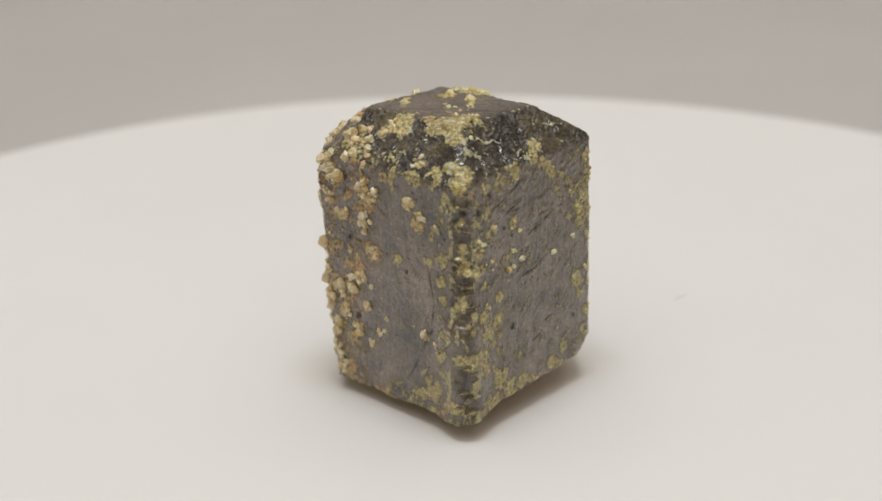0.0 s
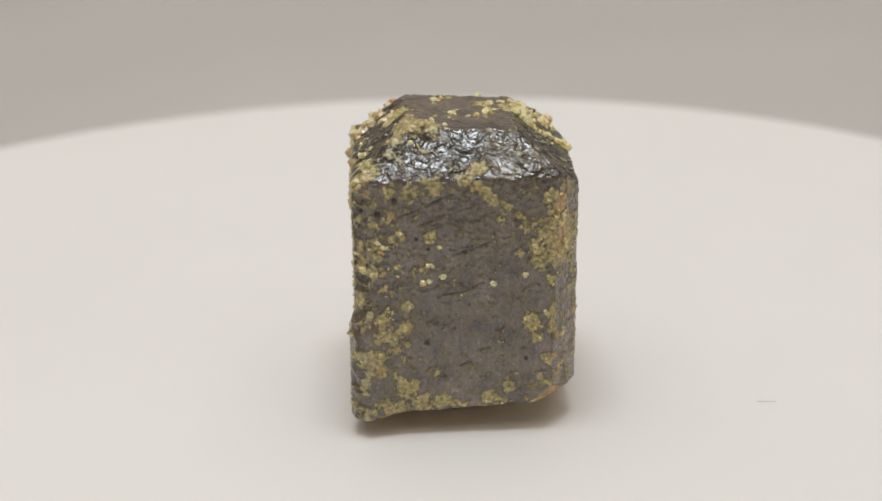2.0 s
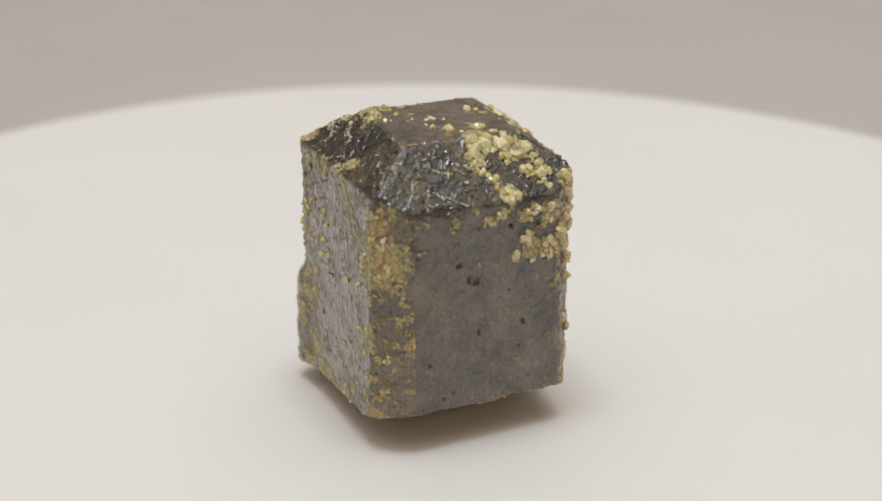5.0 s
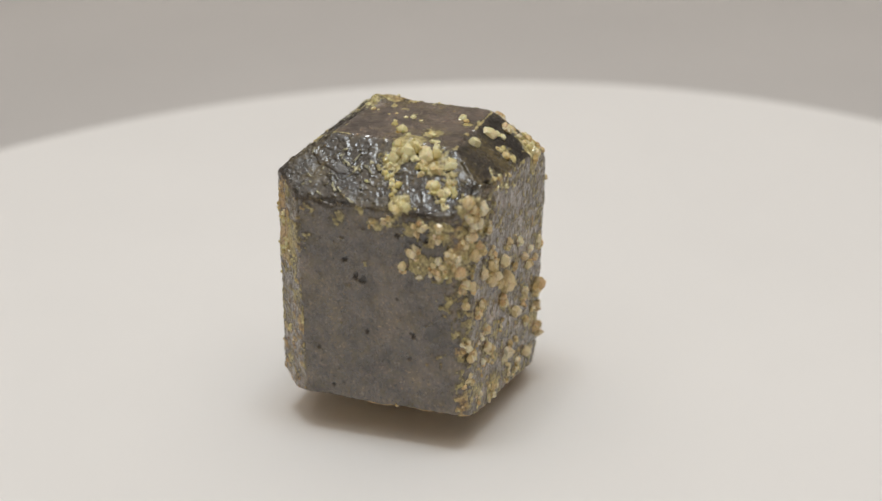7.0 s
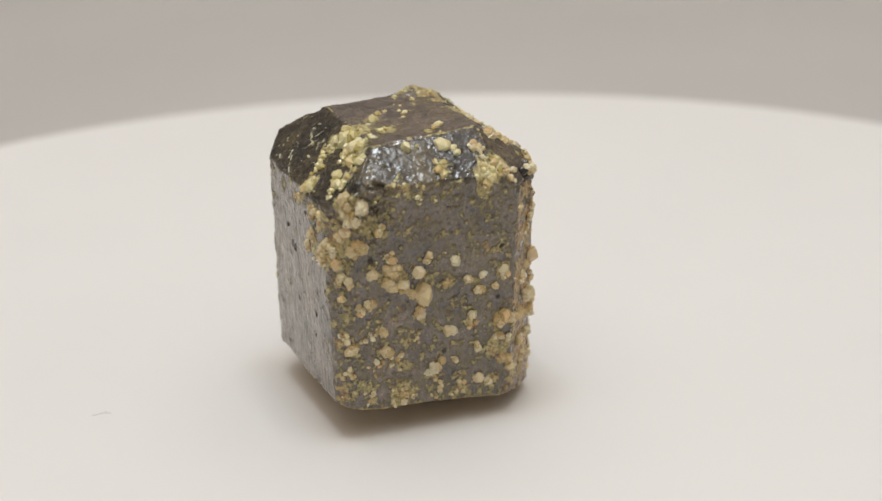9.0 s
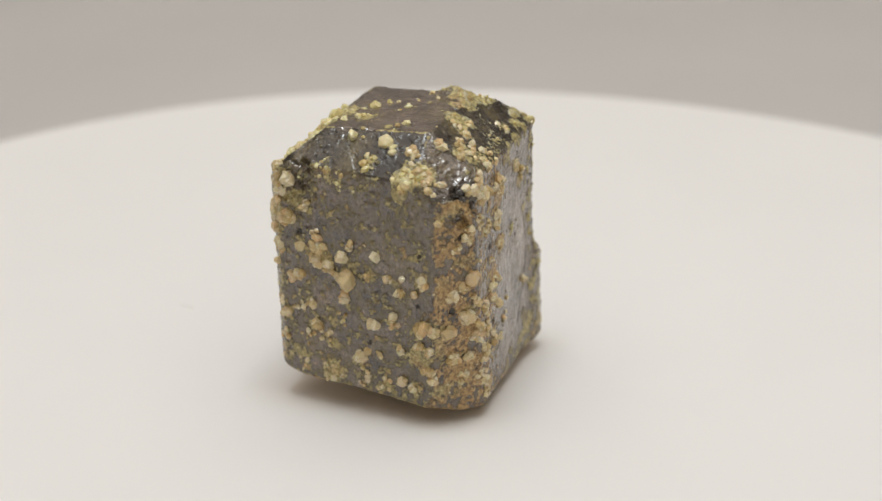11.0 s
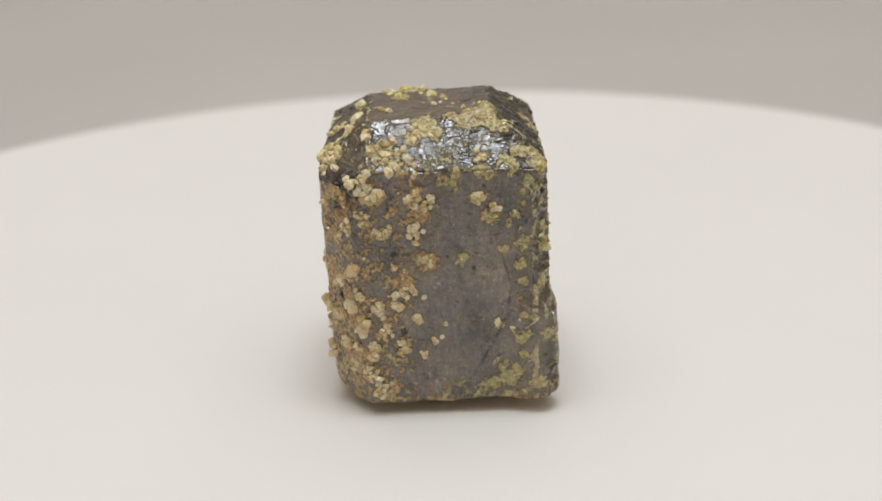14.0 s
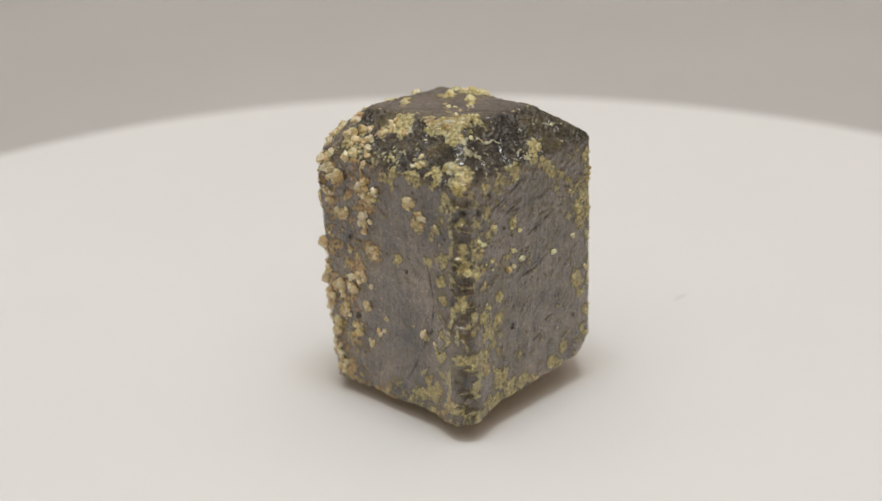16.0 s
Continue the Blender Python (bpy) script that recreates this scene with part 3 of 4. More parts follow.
CRUST["c"] = [(-67.1, 65.4, 10.3, 0.75), (-74.9, 40.1, 6.6, 0.6), (-47.1, 28.9, 8.8, 0.75), (-31.9, 79.7, 6.6, 0.6), (-10.9, 79.1, 5.1, 0.5), (14, 80, 6.6, 0.85), (24.9, 39, 6.6, 0.6), (-18.5, 32.9, 6.6, 0.45), (-76.2, 5.7, 6.6, 0.65), (-77, -17.8, 8.1, 0.65), (-59.2, -20.4, 8.1, 0.55), (-41.4, -35, 8.1, 0.55), (-19.5, -42.3, 6.6, 0.65), (-63.5, -43.9, 8.1, 0.65), (-41.9, -55.4, 10.3, 0.75), (-4.8, -56.9, 8.1, 0.6), (21.5, -32, 8.1, 0.75), (2.9, -9.2, 5.1, 0.55), (-78, -45.8, 7.3, 0.7), (17.8, -56.2, 6.6, 0.65), (10.3, 40.8, 5.1, 0.45), (-29.8, -0.7, 5.1, 0.65), (-55.2, -7, 4.4, 0.65)]
CRUST["c"] += [(-39.5, 54.5, 5.1, 0.3)]
CRUST["pb"] = [(23.9, 100.6, 8.8, 0.9), (-0.1, 97.8, 6.6, 0.8), (10.6, 79.7, 6.6, 0.9), (37.5, 92.7, 6.6, 0.6), (-20.3, 93.9, 3.7, 0.3), (-43.9, 97.5, 3.7, 0.35), (-54.4, 91.6, 3.7, 0.4)]
CRUST["pc"] = [(-63.3, 107, 8.1, 0.7), (-85.1, 98.9, 6.6, 0.8), (-13.8, 93.1, 6.6, 0.6), (14.4, 87.8, 8.8, 0.85), (-40.7, 87.4, 7.3, 0.6), (16.8, 102, 4.4, 0.4), (29.9, 94.6, 5.1, 0.8)]
CRUST["pd"] = [(-2.7, 106.7, 8.1, 0.9), (3.2, 103.8, 5.1, 0.9), (24, 109.4, 6.6, 0.95), (-11.7, 101.9, 5.1, 0.75), (38.5, 112.2, 5.9, 0.9), (29.7, 92.9, 6.6, 0.6), (46.9, 90.9, 6.6, 0.7), (56, 94.3, 5.1, 0.95), (8.5, 88.4, 12.5, 0.45), (-33, 94.9, 9.5, 0.7), (-39.7, 106.2, 4.4, 0.6)]
CRUST["pa"] = [(-11.9, 113.4, 8.1, 0.85), (-22.5, 110.2, 6.6, 0.85), (-25.4, 106.8, 4.4, 0.8), (27.8, 93.5, 4.4, 0.85), (23.5, 91.7, 3.7, 0.8), (-38.7, 93.1, 5.1, 0.95), (3.7, 113, 4, 0.7), (1.4, 106.2, 5.1, 0.35), (39.9, 110.3, 3.7, 0.3), (66.2, 99.9, 2.9, 0.4)]
CRUST["top"] = [(-12.5, 112.3, 8.1, 1), (-28.5, 112.1, 4.4, 1), (-30.5, 107.9, 7.3, 1), (13, 108.6, 2.9, 0.8), (-11.4, 109.5, 2.2, 0.5), (-13.4, 110.9, 2.2, 0.5), (6.5, 107.7, 1.8, 0.5), (-13.3, 108.2, 5.1, 0.85), (-28.2, 108.1, 4, 0.9), (0, 111.6, 5.1, 0.7), (-10.6, 110.3, 2.6, 0.5), (20.5, 108.6, 1.8, 0.6)]
CRUST["cd"] = [(-11.2, 39.9, 8.8, 0.6), (-9, 8.7, 8.8, 0.6), (-2.9, -18.9, 10.3, 0.7), (-3.9, -43.6, 11, 0.8), (-10.2, 62.9, 6.6, 0.5), (8.7, 93.9, 9.5, 0.7), (-19.3, 92.2, 8.8, 0.7), (9.8, 29.8, 7.3, 0.5)]
CRUST["ab"] = [(-2.9, 47.5, 14.7, 1), (-7.5, 71.4, 8.1, 0.9), (-14, 0.2, 4.4, 0.8), (-6, -39, 5.1, 0.6), (9.9, -36.7, 2.9, 0.9), (10.2, -9.7, 2.9, 0.8), (-16.3, -30.1, 3.7, 0.8)]
CRUST["da"] = [(17, 92.6, 6.6, 1), (16.6, 63.6, 4.4, 0.6), (17.9, 33.9, 5.1, 0.9), (15.9, 11.3, 4.4, 0.95), (17.1, -23.6, 5.1, 1), (13.1, -59.2, 5.1, 0.85), (8.5, -11.6, 2.6, 0.8), (24.5, 3.3, 2.6, 0.8), (16.4, 48.9, 3.7, 0.7)]
CRUST["bc"] = [(-14.7, 53.4, 8.8, 0.9), (-20.2, 38.8, 4.4, 0.8), (-15.9, 12.7, 5.9, 0.6), (-16.7, -17.7, 6.6, 0.65), (-15.7, -45, 5.9, 0.6), (-12.4, 78.7, 8.1, 0.9)]
# pits: along the face, height, radius
PITS = {}
PITS["a"] = [(4.1, -40.6, 1.8), (56.1, -30.2, 1.5), (-5.7, -16.9, 2.2), (-34.5, 69.3, 2.9), (-24, 78, 2.2), (-44.6, 71.5, 1.8)]
PITS["d"] = [(-23.7, 33.2, 2.2), (-27, 63.6, 1.5), (-18.9, -21.7, 2.2), (32.6, 76.6, 1.1), (9.1, 30.2, 1.1), (-46.3, 16.6, 1.5)]
PITS["b"] = [(-22.8, 41.4, 2.2), (-15.1, 31.9, 2.2), (-10.3, 29.2, 2.2), (-8.5, -5.5, 2.2), (12.6, 19.1, 1.8), (19.1, -20.7, 1.5), (21.8, -4, 2.2), (14.1, 61.8, 2.9), (-26.4, -44.3, 1.5), (-37.1, 54.6, 1.5), (32.8, 59.7, 3.3), (3.6, -43.7, 1.5)]
PITS["c"] = [(-60.9, 42.1, 2.2), (-44.5, -10.5, 1.8), (24.9, 39, 2.2), (6.6, -21.7, 1.5), (21.4, 4.2, 1.8), (-19.2, -18.1, 1.5), (-42.8, 62.4, 1.5)]
PITS["cd"] = [(-9.5, 78, 4), (-13, 0.4, 2.6), (-7.1, 51.7, 2.2), (-19.7, 84.8, 3.3)]
PITS["da"] = [(17.4, 70.9, 2.2), (14.3, 22, 1.8), (15.7, -2.1, 1.5), (17, -33.4, 1.8), (15.1, 81.8, 1.5)]
PITS["bc"] = [(-22, 89.5, 3.3), (-11.9, 96.4, 3.3), (-22.6, 69.8, 2.6), (-7.1, 89.3, 2.6)]
# cracks: from, to
CRACKS = {}
CRACKS["a"] = [(11.2, 41, 25, 45.3), (25, 45.3, 37.2, 50), (2, 14.4, 16.7, 16.5), (16.7, 16.5, 30.7, 22.7), (-24.3, 66, -8.8, 71.3), (-8.8, 71.3, 10.1, 80.4), (-9.1, 61.1, 3.7, 65.1), (13.4, -33.9, 22.3, -30.4), (25.3, -23.5, 33.8, -21.5)]
CRACKS["d"] = [(43.9, 30.1, 49.3, 9.1), (49.3, 9.1, 47.4, -10.1), (47.4, -10.1, 38.2, -29.8), (38.2, -29.8, 25.2, -54.2)]
# raised threads of crust: from, to
RIDGES = {}
RIDGES["d"] = [(3.6, 22.7, 10.8, 24.4), (10.8, 24.4, 16.2, 28.8), (40, 32.3, 48.1, 33.5), (48.1, 33.5, 55.2, 28.7), (56.3, 68.4, 50.7, 58.1), (50.7, 58.1, 47.1, 49.9), (47.9, -55.5, 57, -50.5), (57, -50.5, 60.7, -42.5), (43.2, -43.9, 47.9, -32.8), (38.8, -43.8, 46.1, -48.1), (46.1, -48.1, 47.9, -55.5), (38.7, -64.2, 39.5, -55.2), (57.2, 86.5, 61.5, 67.9), (61.5, 67.9, 51.6, 39.8), (51.6, 39.8, 54.5, 16), (54.5, 16, 57.8, -13.8)]
RIDGES["d"] += [(8.2, 23.1, 18.5, 29.4), (18.5, 29.4, 30, 30), (34.4, -50.5, 39.7, -37.5), (39.7, -37.5, 55.4, -23.3), (55.4, -23.3, 65.7, -14.9), (55.4, 48, 61.7, 57.4)]
RIDGES["pb"] = [(-35.8, 99.7, -32, 94), (-32, 94, -29.8, 84.5), (-29.8, 84.5, -8.2, 77.4), (-37.9, 91.2, -32.7, 85.7), (-47.7, 86.4, -41.4, 83.5), (-26, 90.5, -29.1, 97.7), (-29.1, 97.7, -27.4, 102.7), (-28, 90.1, -6.6, 88.2), (-19.3, 88.8, -7.5, 82.6)]
RIDGES["pa"] = [(-16.9, 108.6, -29.3, 98.7), (-6.6, 110.1, -11.2, 104.1), (-11.2, 104.1, -1.5, 98.7), (-19.2, 102.4, -18.9, 94.6)]
RIDGES["pd"] = [(-7.7, 105.1, 13.6, 105.7), (13.6, 105.7, 36.5, 112), (18.5, 98.4, 34.6, 99), (29.9, 106.2, 42, 104.1)]


def on_face(name, s, z):
    """A point of a face's plane, from its place along the face and its height (thousandths)."""
    k = FACE_NAMES.index(name)
    n, d = NORMALS[k], DISTS[k]
    flat = math.hypot(n[0], n[1])
    tangent = np.array((-n[1], n[0], 0.0)) / flat
    out = np.array((n[0], n[1], 0.0)) / flat
    z = z * 1e-3
    return tangent * s * 1e-3 + out * (d - n[2] * z) / flat + np.array((0, 0, z))


def spots(p, rows, name):
    """For marks on one face: distance of every point p from each, in turn."""
    for row in rows:
        c = on_face(name, row[0], row[1])
        yield row, np.linalg.norm(p - c, axis=1)


def to_surface(point):
    """The place on the crystal towards a point, and the outward normal there."""
    way = np.asarray(point) - CORE
    way = way / np.linalg.norm(way)
    r, share = crystal_shape(way[None], np.array([170.0]))
    n = share[0] @ NORMALS
    return CORE + way * r[0], n / np.linalg.norm(n)


MOUNDS = (("top", -23.5, 112.2, 0.0081, 0.0032), ("top", -8.7, 112.2, 0.0059, 0.0016), ("pd", 50.0, 103.2, 0.0081, 0.0026), ("pd", 56.1, 94.8, 0.0066, 0.0018), ("top", -28.4, 108.0, 0.0059, 0.0016))
BROKEN = (("bc", 4.0, 78.0, 0.020), ("bc", 6.0, 60.0, 0.012), ("cd", -2.0, 78.0, 0.012), ("cd", -4.0, 66.0, 0.010))


def crystal_fields(ways):
    """Displaced points and surface maps of the crystal along the rays."""
    sharp = np.full(len(ways), 170.0)
    r, share = crystal_shape(ways, sharp)
    p = CORE + ways * r[:, None]
    sharp = (150.0 + 190.0 * smooth(-0.03, -0.06, p[:, 2])) * (1 + 0.75 * fbm(p, 70.0, 3, 5)).clip(0.25, 2)
    # the edge between faces d and a stands further out in its lower half
    foot = 0.0040 * smooth(0.014, -0.010, p[:, 2] + 0.006 * vnoise(p, 60.0, 8))
    r, share = crystal_shape(ways, sharp, foot)
    p = CORE + ways * r[:, None]
    normal = share @ NORMALS
    normal /= np.linalg.norm(normal, axis=1)[:, None]
    w = {k: share[:, i] for i, k in enumerate(FACE_NAMES)}
    w["cd"] = w["cd"] + w["ucd"]
    prism = w["a"] + w["b"] + w["c"] + w["d"]
    bevel = w["da"] + w["ab"] + w["bc"] + w["cd"]
    cap = w["pa"] + w["pb"] + w["pc"] + w["pd"] + w["pcd"]
    under = w["base"] + w["ua"] + w["ub"] + w["uc"] + w["ud"] + w["uab"]
    edge = 1 - share.max(1)

    mid, fine = fbm(p, 170.0, 4, 11), fbm(p, 420.0, 3, 23)
    raw, stain = np.zeros(len(p)), np.zeros(len(p))
    for name, rows in CRUST.items():
        for (s, z, reach, strength), d in spots(p, rows, name):
            stain = np.maximum(stain, strength * np.exp(-(d / (reach * 2.8e-3)) ** 2))
            raw = np.maximum(raw, strength * np.exp(-(d / (reach * 1.45e-3)) ** 2))
    for name, rows in GRAINS.items():
        for row, d in spots(p, rows, name):
            stain = np.maximum(stain, 0.5 * np.exp(-(d / ((row[3] * 0.5 + row[4]) * 2.0e-3)) ** 2))
            raw = np.maximum(raw, 0.48 * np.exp(-(d / ((row[3] * 0.5 + row[4]) * 1.25e-3)) ** 2))
    raw = np.maximum(raw, 0.26 * w["da"] + 0.42 * w["ab"] + 0.45 * w["bc"] + 0.56 * w["cd"])
    raw = np.maximum(raw, 0.40 * w["d"] * smooth(0.012, -0.020, p[:, 0] * 0.7203 - p[:, 1] * 0.6936 + 0.012 * mid))
    raw = np.maximum(raw, 0.55 * smooth(0.12, 0.45, edge) * (0.6 + 0.8 * fbm(p, 45.0, 2, 31)))
    low = smooth(-0.045, -0.062, p[:, 2]) * (1 - under) * (0.9 - 0.45 * w["b"])
    raw = np.maximum(raw, 0.5 * low)
    raw = np.maximum(raw, 0.36 * w["c"] + 0.23 * w["a"] + 0.10 * w["b"] + 0.12 * w["d"] + 1.0 * under + 0.14 * cap)
    bend = p + np.stack([0.0060 * fbm(p, 48.0, 2, 140 + k) + 0.0030 * fbm(p, 150.0, 2, 145 + k) for k in range(3)], 1)
    pale, thread = np.zeros(len(p)), np.zeros(len(p))
    for name, rows in RIDGES.items():
        for s0, z0, s1, z1 in rows:
            a, b = on_face(name, s0, z0), on_face(name, s1, z1)
            t = ((bend - a) @ (b - a) / ((b - a) @ (b - a))).clip(0, 1)
            d = np.linalg.norm(bend - a - t[:, None] * (b - a), axis=1) + 0.0010 * mid
            line = smooth(0.0012, 0.0004, d)
            raw = np.maximum(raw, 0.62 * line)
            thread = np.maximum(thread, line)
            pale = np.maximum(pale, line * (0.8 if name[0] == "p" else 0.35))
    # the bevel between d and a: a dark strip with crusted ledges across it, edged by pale lines
    front = smooth(-0.066, -0.074, p[:, 1])
    ledge = p[:, 2] * 42.0 + 1.8 * fbm(p * (0.5, 0.5, 1), 75.0, 2, 171)
    rung = np.abs((ledge - np.floor(ledge)) * 2 - 1)
    raw = np.maximum(raw, 0.62 * w["da"] * smooth(0.35, 0.1, rung + 0.3 * mid))
    for at, much in ((0.0122, 0.85), (0.0262, 0.55)):
        edge_line = front * smooth(0.0022, 0.0007, np.abs(p[:, 0] - at + 0.0022 * mid)) * (0.75 + 0.6 * fbm(p, 50.0, 2, 175))
        raw = np.maximum(raw, much * edge_line)
        pale = np.maximum(pale, 0.45 * much * edge_line)
    # ragged seams of crust where the bevels meet the side faces
    for one, two, much in (("d", "da", 0.62), ("a", "da", 0.45), ("a", "ab", 0.50), ("ab", "b", 0.40)):
        seam = smooth(0.10, 0.24, w[one] * w[two] + 0.08 * mid) * (0.55 + 0.9 * fbm(p, 55.0, 2, 151))
        raw = np.maximum(raw, much * seam)
        pale = np.maximum(pale, 0.35 * seam * (much > 0.6))
    vein = smooth(0.88, 0.965, 1 - np.abs(fbm(p + 0.02 * np.stack([fbm(p, 45.0, 2, 130 + k) for k in range(3)], 1), 62.0, 2, 133)))
    vein = vein * cap * smooth(-0.15, 0.25, fbm(p, 40.0, 2, 137)) * (1 - 0.7 * w["pc"])
    raw = np.maximum(raw, 0.44 * vein)
    pale = np.maximum(pale, 0.5 * vein).clip(0, 1)
    crust = smooth(0.20, 0.74, raw + 0.34 * mid + 0.34 * fine + 0.03)
    crust = np.maximum(crust, thread * smooth(-0.6, -0.1, fbm(p, 70.0, 2, 155)))

    striae = vnoise(p * (1, 1, 0.10), 900.0, 41) + 0.6 * vnoise(p * (1, 1, 0.22), 1500.0, 43)
    disp = prism * ((0.00007 + 0.00012 * w["c"] + 0.00006 * w["b"]) * striae + 0.00032 * fbm(p, 55.0, 4, 45) + (0.4 + 0.6 * (w["a"] + w["c"])) * (0.00022 * fine + 0.00020 * mid))
    corner = np.hypot(p[:, 0] - 0.0197, p[:, 1] + 0.0880)
    disp += 0.0042 * smooth(0.030, 0.006, corner) * smooth(0.006, -0.010, p[:, 2] + 0.005 * mid)
    warp = np.stack([fbm(p, 60.0, 2, 60 + k) for k in range(3)], 1) * 0.012
    # broken steps and flat flakes on the upper facets, each facet rough in its own way
    etch = 1.0 * w["pa"] + 0.45 * w["pb"] + 0.30 * w["pc"] + 0.55 * w["pd"] + 0.6 * w["pcd"]
    relief = 0.0002 * fbm(p + warp, 75.0, 2, 53) + 0.00016 * fine
    for scale, amount, seed in ((230.0, 0.00030, 70), (110.0, 0.0006, 75), (48.0, 0.0010, 78)):
        d, rnd, lean = cells((p + warp * 0.8) * (1, 1, 1.6), scale, seed)
        relief += amount * (lean + 0.30 * (rnd - 0.5))
    slope = (p[:, 0] * 0.45 + p[:, 1] * 0.25 + p[:, 2] * 1.1 + 0.006 * fbm(p, 60.0, 3, 161)) * 130.0
    relief += 0.0007 * (slope - np.floor(slope) - 0.5) * smooth(-0.2, 0.3, fbm(p, 32.0, 2, 163))
    disp += etch * relief
    disp += w["top"] * (0.00035 * fbm(p, 40.0, 3, 57) + 0.00018 * np.round(3 * fbm(p, 30.0, 2, 58)))
    for name, s, z, reach, height in MOUNDS:
        disp += height * np.exp(-(np.linalg.norm(p - on_face(name, s, z), axis=1) / reach) ** 2) * (1 + 0.6 * mid)
    disp += bevel * 0.0010 * fbm(p, 110.0, 4, 59)
    disp += w["da"] * 0.0018 * (0.5 - rung)
    disp += under * (0.004 * fbm(p, 40.0, 4, 61) - 0.001) * (p[:, 2] > -0.079)
    disp -= 0.0030 * smooth(0.1, 0.45, edge) * np.maximum(0, fbm(p, 90.0, 3, 63) - 0.02)
    disp += 0.0007 * thread
    disp += crust * (0.0003 + 0.0004 * mid + 0.00022 * fine)

    _, block_rnd, block_lean = cells(p + warp * 0.5, 120.0, 90)
    _, small_rnd, small_lean = cells(p, 260.0, 95)
    broken = np.zeros(len(p))
    for name, s, z, reach in BROKEN:
        d = np.linalg.norm(p - on_face(name, s, z), axis=1)
        broken = np.maximum(broken, np.exp(-(d / reach) ** 2))
    broken = smooth(0.25, 0.6, broken + 0.15 * mid)
    disp += broken * (-0.0042 * block_rnd - 0.0012 * small_rnd + 0.0020 + 0.002 * block_lean + 0.0007 * small_lean)

    # mask that paints the dark of deep pits and cracks into the colour
    dirt_shade = np.zeros(len(p))
    for name, rows in PITS.items():
        for (s, z, radius), d in spots(p, rows, name):
            d = d + (0.0022 * mid + 0.0022 * fine) * min(1.0, radius * 0.5)
            deep = smooth(0.95, 0.35, d / (radius * 0.85e-3))
            disp -= 0.5e-3 * radius * deep * (1 + 0.8 * fine)
            dirt_shade = np.maximum(dirt_shade, 0.85 * deep)
            crust *= 1 - deep
    for name, rows in CRACKS.items():
        for s0, z0, s1, z1 in rows:
            a, b = on_face(name, s0, z0), on_face(name, s1, z1)
            t = ((p - a) @ (b - a) / ((b - a) @ (b - a))).clip(0, 1)
            d = np.linalg.norm(p - a - t[:, None] * (b - a), axis=1) + 0.0006 * mid
            deep = smooth(0.0008, 0.0001, d) * (1 - 0.7 * np.abs(2 * t - 1))
            disp -= 0.0007 * deep
            dirt_shade = np.maximum(dirt_shade, 0.75 * deep)
    dirt_shade = np.maximum(dirt_shade, 0.45 * w["da"] * smooth(-0.15, 0.15, fbm(p, 80.0, 2, 173)) * (1 - crust))
    # small scattered pits on the side faces
    dot, dot_rnd, _ = cells(p, 85.0, 99)
    few = prism * (dot_rnd > 0.86) * smooth(0.15, 0.06, dot + 0.05 * fine)
    disp -= 0.0008 * few
    dirt_shade = np.maximum(dirt_shade, 0.8 * few * (1 - crust))
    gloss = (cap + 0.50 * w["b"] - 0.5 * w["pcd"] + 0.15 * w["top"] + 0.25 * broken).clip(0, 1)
    along_d = p[:, 0] * 0.7203 - p[:, 1] * 0.6936
    tint = (0.75 * w["d"] * smooth(0.025, -0.015, along_d) + 0.8 * w["cd"] + 0.10 * w["c"] + 0.2 * w["bc"] + 0.9 * under + 0.42 * w["ab"] + 0.15).clip(0, 1)
    tint = smooth(0.15, 0.85, tint + 0.9 * fbm(p, 90.0, 3, 101) - 0.12)
    p = p + normal * disp[:, None]
    p[:, 2] = np.maximum(p[:, 2], -LIFT)
    return p, normal, dict(crust=crust, pale=pale, gloss=gloss, tint=tint, dirt_shade=dirt_shade, stain=smooth(0.05, 0.8, np.maximum(stain, 0.80 * w["c"] + 0.75 * bevel + 0.45 * w["a"] + 0.42 * w["b"] + 0.28 * w["d"] + 0.15 * w["top"]) + 0.45 * mid))


def crystal_mesh():
    ang = math.radians(-43.4)
    turn = np.array([[math.cos(ang), -math.sin(ang), 0], [math.sin(ang), math.cos(ang), 0], [0, 0, 1]])
    box, quads = box_grid((0.072, 0.072, 0.094), 0.0006)
    box = box @ turn.T
    ways = box / np.linalg.norm(box, axis=1)[:, None]
    p, normal, maps = crystal_fields(ways)
    me = bpy.data.meshes.new("crystal")
    me.vertices.add(len(p))
    me.vertices.foreach_set("co", ((p + (0, 0, LIFT)) * S).ravel())
    me.loops.add(quads.size)
    me.loops.foreach_set("vertex_index", quads.ravel().astype(np.int32))
    me.polygons.add(len(quads))
    me.polygons.foreach_set("loop_start", np.arange(0, quads.size, 4, dtype=np.int32))
    me.polygons.foreach_set("use_smooth", np.ones(len(quads), dtype=bool))
    me.update(calc_edges=True)
    for name, values in maps.items():
        me.attributes.new(name, "FLOAT", "POINT").data.foreach_set("value", values.astype(np.float32))
    me.materials.append(M_CRYSTAL)
    return me, p, normal, maps


SPECIMEN = new("mineral_specimen")
tagged(SPECIMEN, "dark prismatic crystal crusted with pale yellow grains, on a white turntable", "mineral")
CRYSTAL_MESH, SKIN, SKIN_NORMAL, SKIN_MAPS = crystal_mesh()
BODY = new("crystal", CRYSTAL_MESH)
BODY.parent = SPECIMEN
BODY["label"] = "dark grey-brown glassy prism with etched shiny top facets"


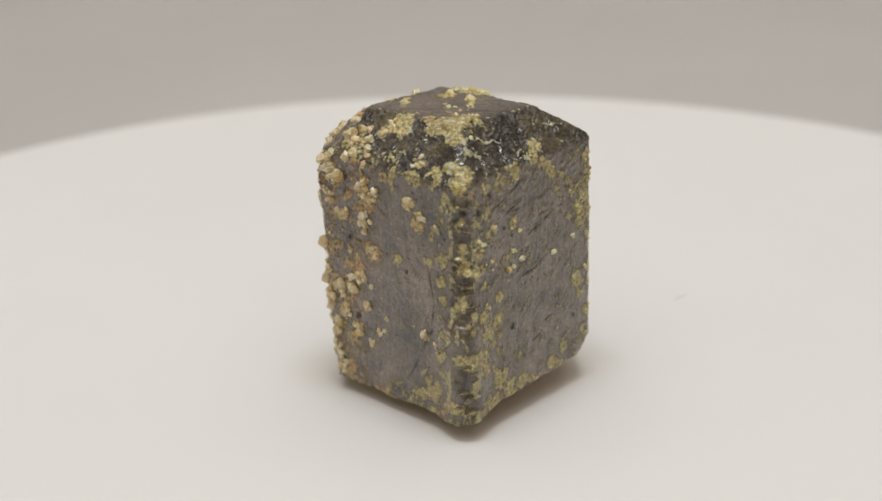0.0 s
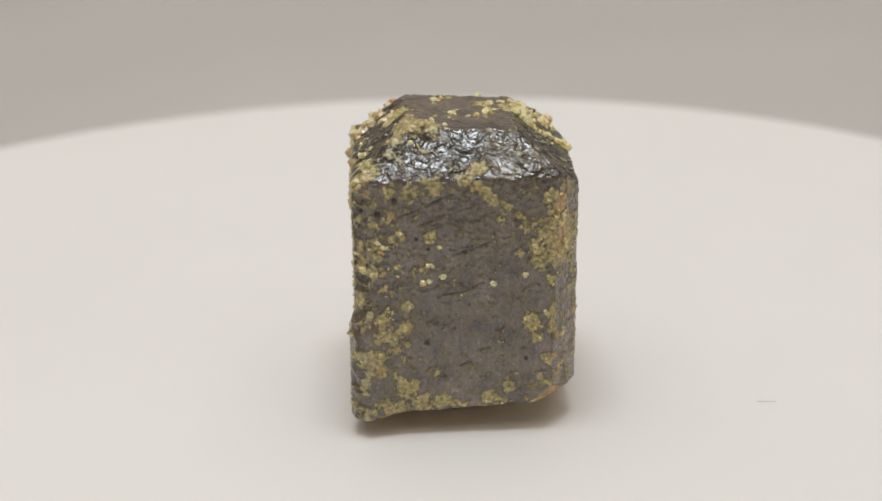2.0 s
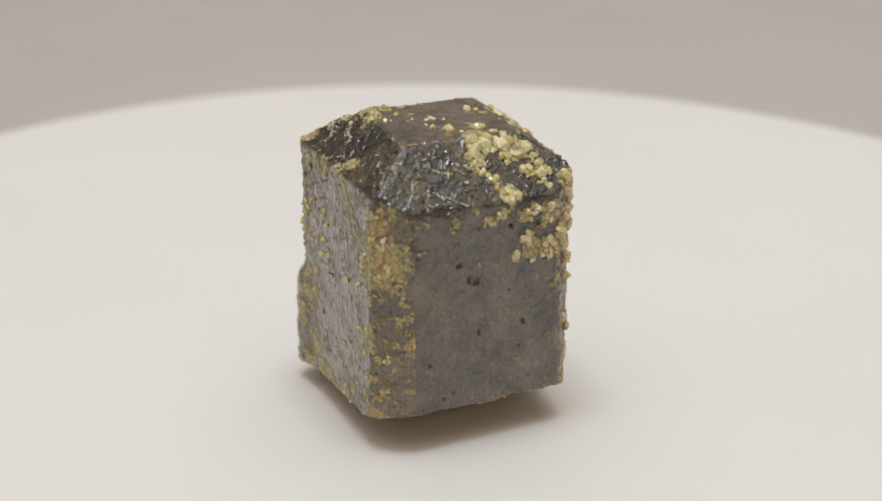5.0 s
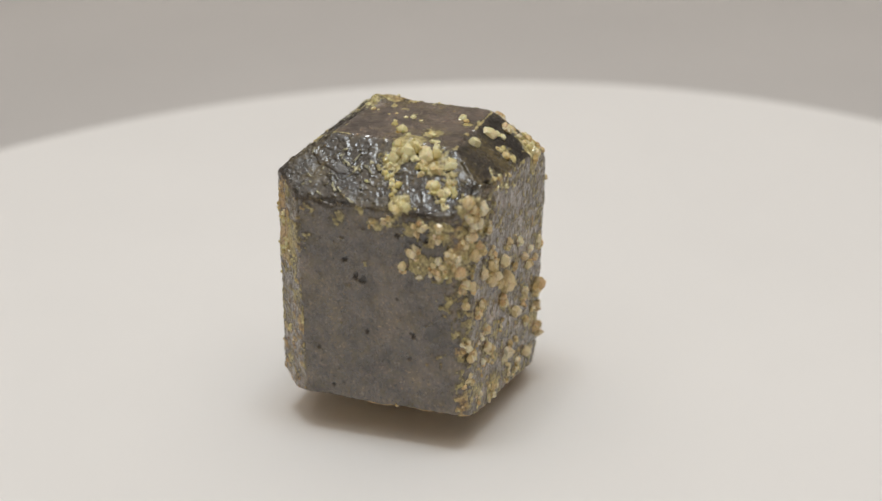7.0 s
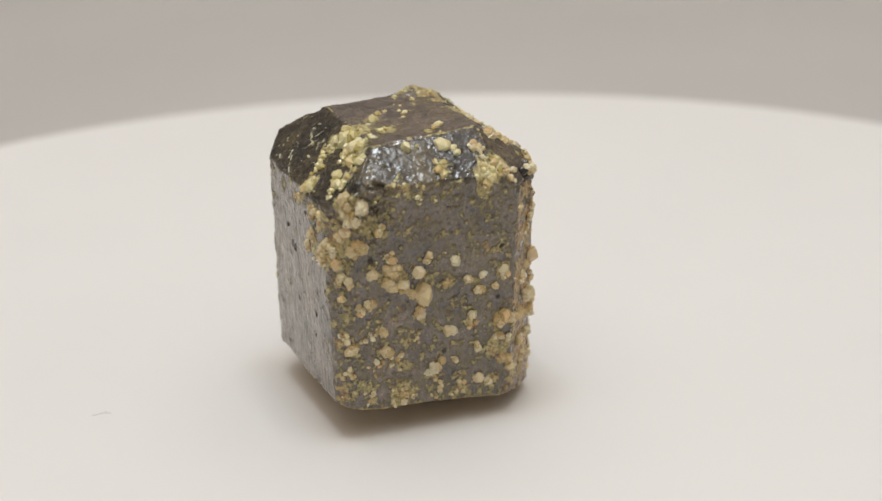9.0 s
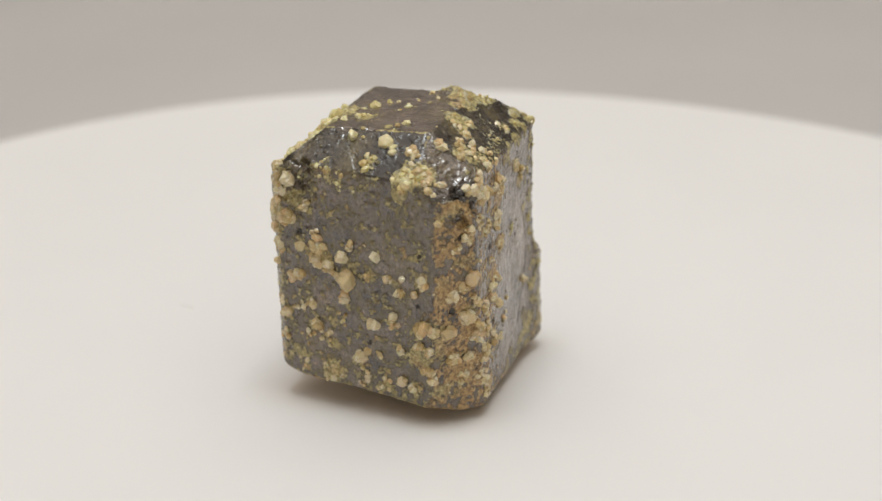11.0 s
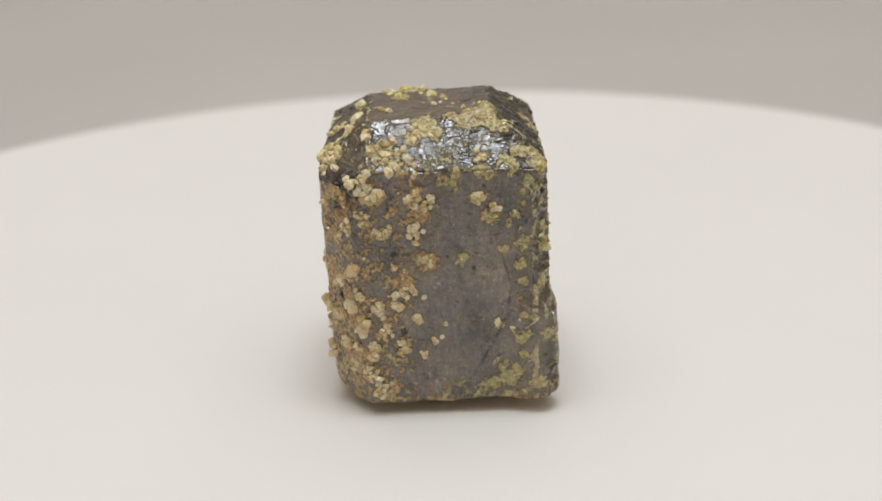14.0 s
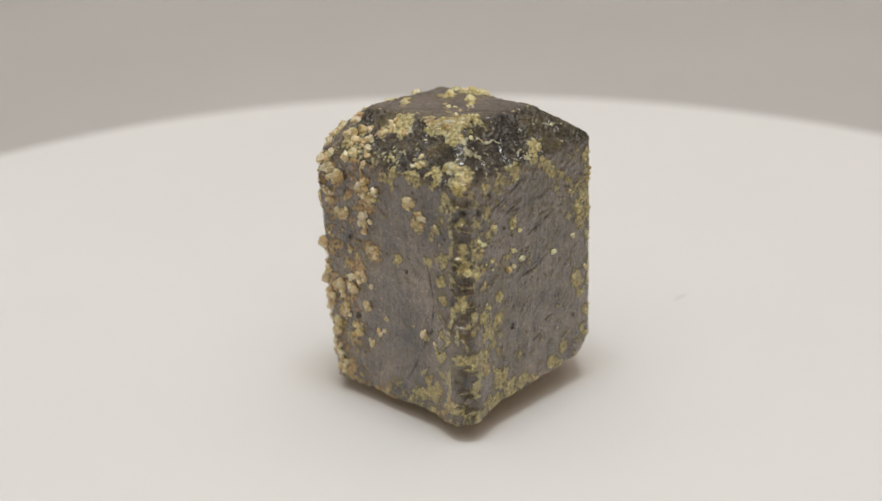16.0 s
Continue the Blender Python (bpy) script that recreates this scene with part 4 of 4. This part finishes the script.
def grain_shape(seed, edge=0.03, mat=M_GRAIN):
    """A small worn twelve-faced crystal of about unit diameter."""
    rng = random.Random(seed)
    bm = bmesh.new()
    tips = [Vector(v) for v in itertools.product((-0.5, 0.5), repeat=3)]
    tips += [Vector([sign * (axis == k) for k in range(3)]) for axis in range(3) for sign in (-0.94, 0.94)]
    for v in tips:
        bm.verts.new((v + Vector([rng.uniform(-0.12, 0.12) for _ in range(3)])) * 0.56)
    hull = bmesh.ops.convex_hull(bm, input=bm.verts)
    bmesh.ops.delete(bm, geom=[g for g in hull["geom_interior"] if isinstance(g, bmesh.types.BMVert)], context="VERTS")
    bmesh.ops.dissolve_limit(bm, angle_limit=math.radians(14), verts=bm.verts, edges=bm.edges)
    if edge:
        bmesh.ops.bevel(bm, geom=list(bm.edges), offset=edge, segments=1, affect="EDGES", clamp_overlap=True)
    bmesh.ops.triangulate(bm, faces=bm.faces)
    bmesh.ops.recalc_face_normals(bm, faces=bm.faces)
    me = bpy.data.meshes.new("grain")
    bm.to_mesh(me)
    bm.free()
    me.materials.append(mat)
    return me


def grains():
    rng = random.Random(7)
    shapes = [grain_shape(k) for k in range(14)]
    green = [grain_shape(k, mat=M_GRAIN_GREEN) for k in range(14)]
    rows = []
    for name, marks in GRAINS.items():
        for s, z, count, size, spread in marks:
            count, spread = math.ceil(count * 1.4), spread * 0.92 + 0.5 * (count == 1)
            for k in range(count):
                a, q = rng.uniform(0, 2 * math.pi), spread * math.sqrt((k + rng.random()) / count)
                point, n = to_surface(on_face(name, s + q * math.cos(a), z + q * math.sin(a)))
                sunk = 0.16 if name in ("pc", "pcd", "top", "pd") else 0.0
                rows.append((size * rng.uniform(0.70, 1.32), point - n * sunk * size * 1e-3, n, name in ("pa", "pb", "pc", "top", "a", "ab", "da")))
    rows.sort(key=lambda row: -row[0])
    small = []
    for k, (size, point, n, greenish) in enumerate(rows):
        size *= 1e-3
        centre = point + n * size * rng.uniform(-0.12, 0.16)
        m = Matrix.LocRotScale(Vector((centre + (0, 0, LIFT)) * S), Euler([rng.uniform(0, 6.28) for _ in range(3)]), [size * S * rng.uniform(0.72, 1.25) for _ in range(3)])
        if k < 300:
            ob = new("grain", (green if greenish else shapes)[k % len(shapes)])
            ob.parent = SPECIMEN
            ob.matrix_basis = m
        else:
            small.append((m, greenish))
    return small


def fine_grains(small):
    """The grains too small to pick apart, in one mesh."""
    rng = np.random.default_rng(3)
    likely = (SKIN_MAPS["crust"] - 0.5).clip(0, 1) ** 1.5 * (SKIN[:, 2] > -0.062) * (1 - SKIN_MAPS["dirt_shade"])
    picks = rng.choice(len(SKIN), size=380, replace=False, p=likely / likely.sum())
    shapes = [grain_shape(50 + k, 0) for k in range(8)]
    base = []
    for me in shapes:
        co = np.array([v.co for v in me.vertices])
        tri = np.array([f.vertices[:] for f in me.polygons])
        base.append((co, tri))
        bpy.data.meshes.remove(me)
    verts, tris, start = [], [], 0
    mats = [(np.array(m.to_3x3()), np.array(m.translation), greenish) for m, greenish in small]
    for i in picks:
        size = S * 1e-3 * rng.uniform(0.8, 2.1) * (1.5 if rng.random() < 0.12 else 1.0)
        e = Euler([float(a) for a in rng.uniform(0, 6.28, 3)]).to_matrix()
        mats.append((np.array(e) * size, (SKIN[i] + SKIN_NORMAL[i] * 0.0002 + (0, 0, LIFT)) * S, SKIN_MAPS["tint"][i] < 0.5))
    slots = []
    for k, (r, t, greenish) in enumerate(mats):
        co, tri = base[k % len(base)]
        verts.append(co @ r.T + t)
        tris.append(tri + start)
        slots += [int(greenish)] * len(tri)
        start += len(co)
    me = bpy.data.meshes.new("grain_crust")
    me.from_pydata(np.concatenate(verts).tolist(), [], np.concatenate(tris).tolist())
    me.materials.append(M_GRAIN)
    me.materials.append(M_GRAIN_GREEN)
    me.polygons.foreach_set("material_index", np.array(slots, dtype=np.int32))
    ob = new("grain_crust", me)
    ob.parent = SPECIMEN
    tagged(ob, "crumbly crust of tiny yellow grains", kind="stuff")


fine_grains(grains())


def motions():
    """The turntable makes one even turn, clockwise from above, with the specimen on it."""
    rows = [(i * 0.2, pose(0, 0, 0, 0, 0, -22.5 * i * 0.2)) for i in range(81)]
    walk(TABLE, rows)
    walk(SPECIMEN, rows)
    walk(FIBRE, rows)


motions()
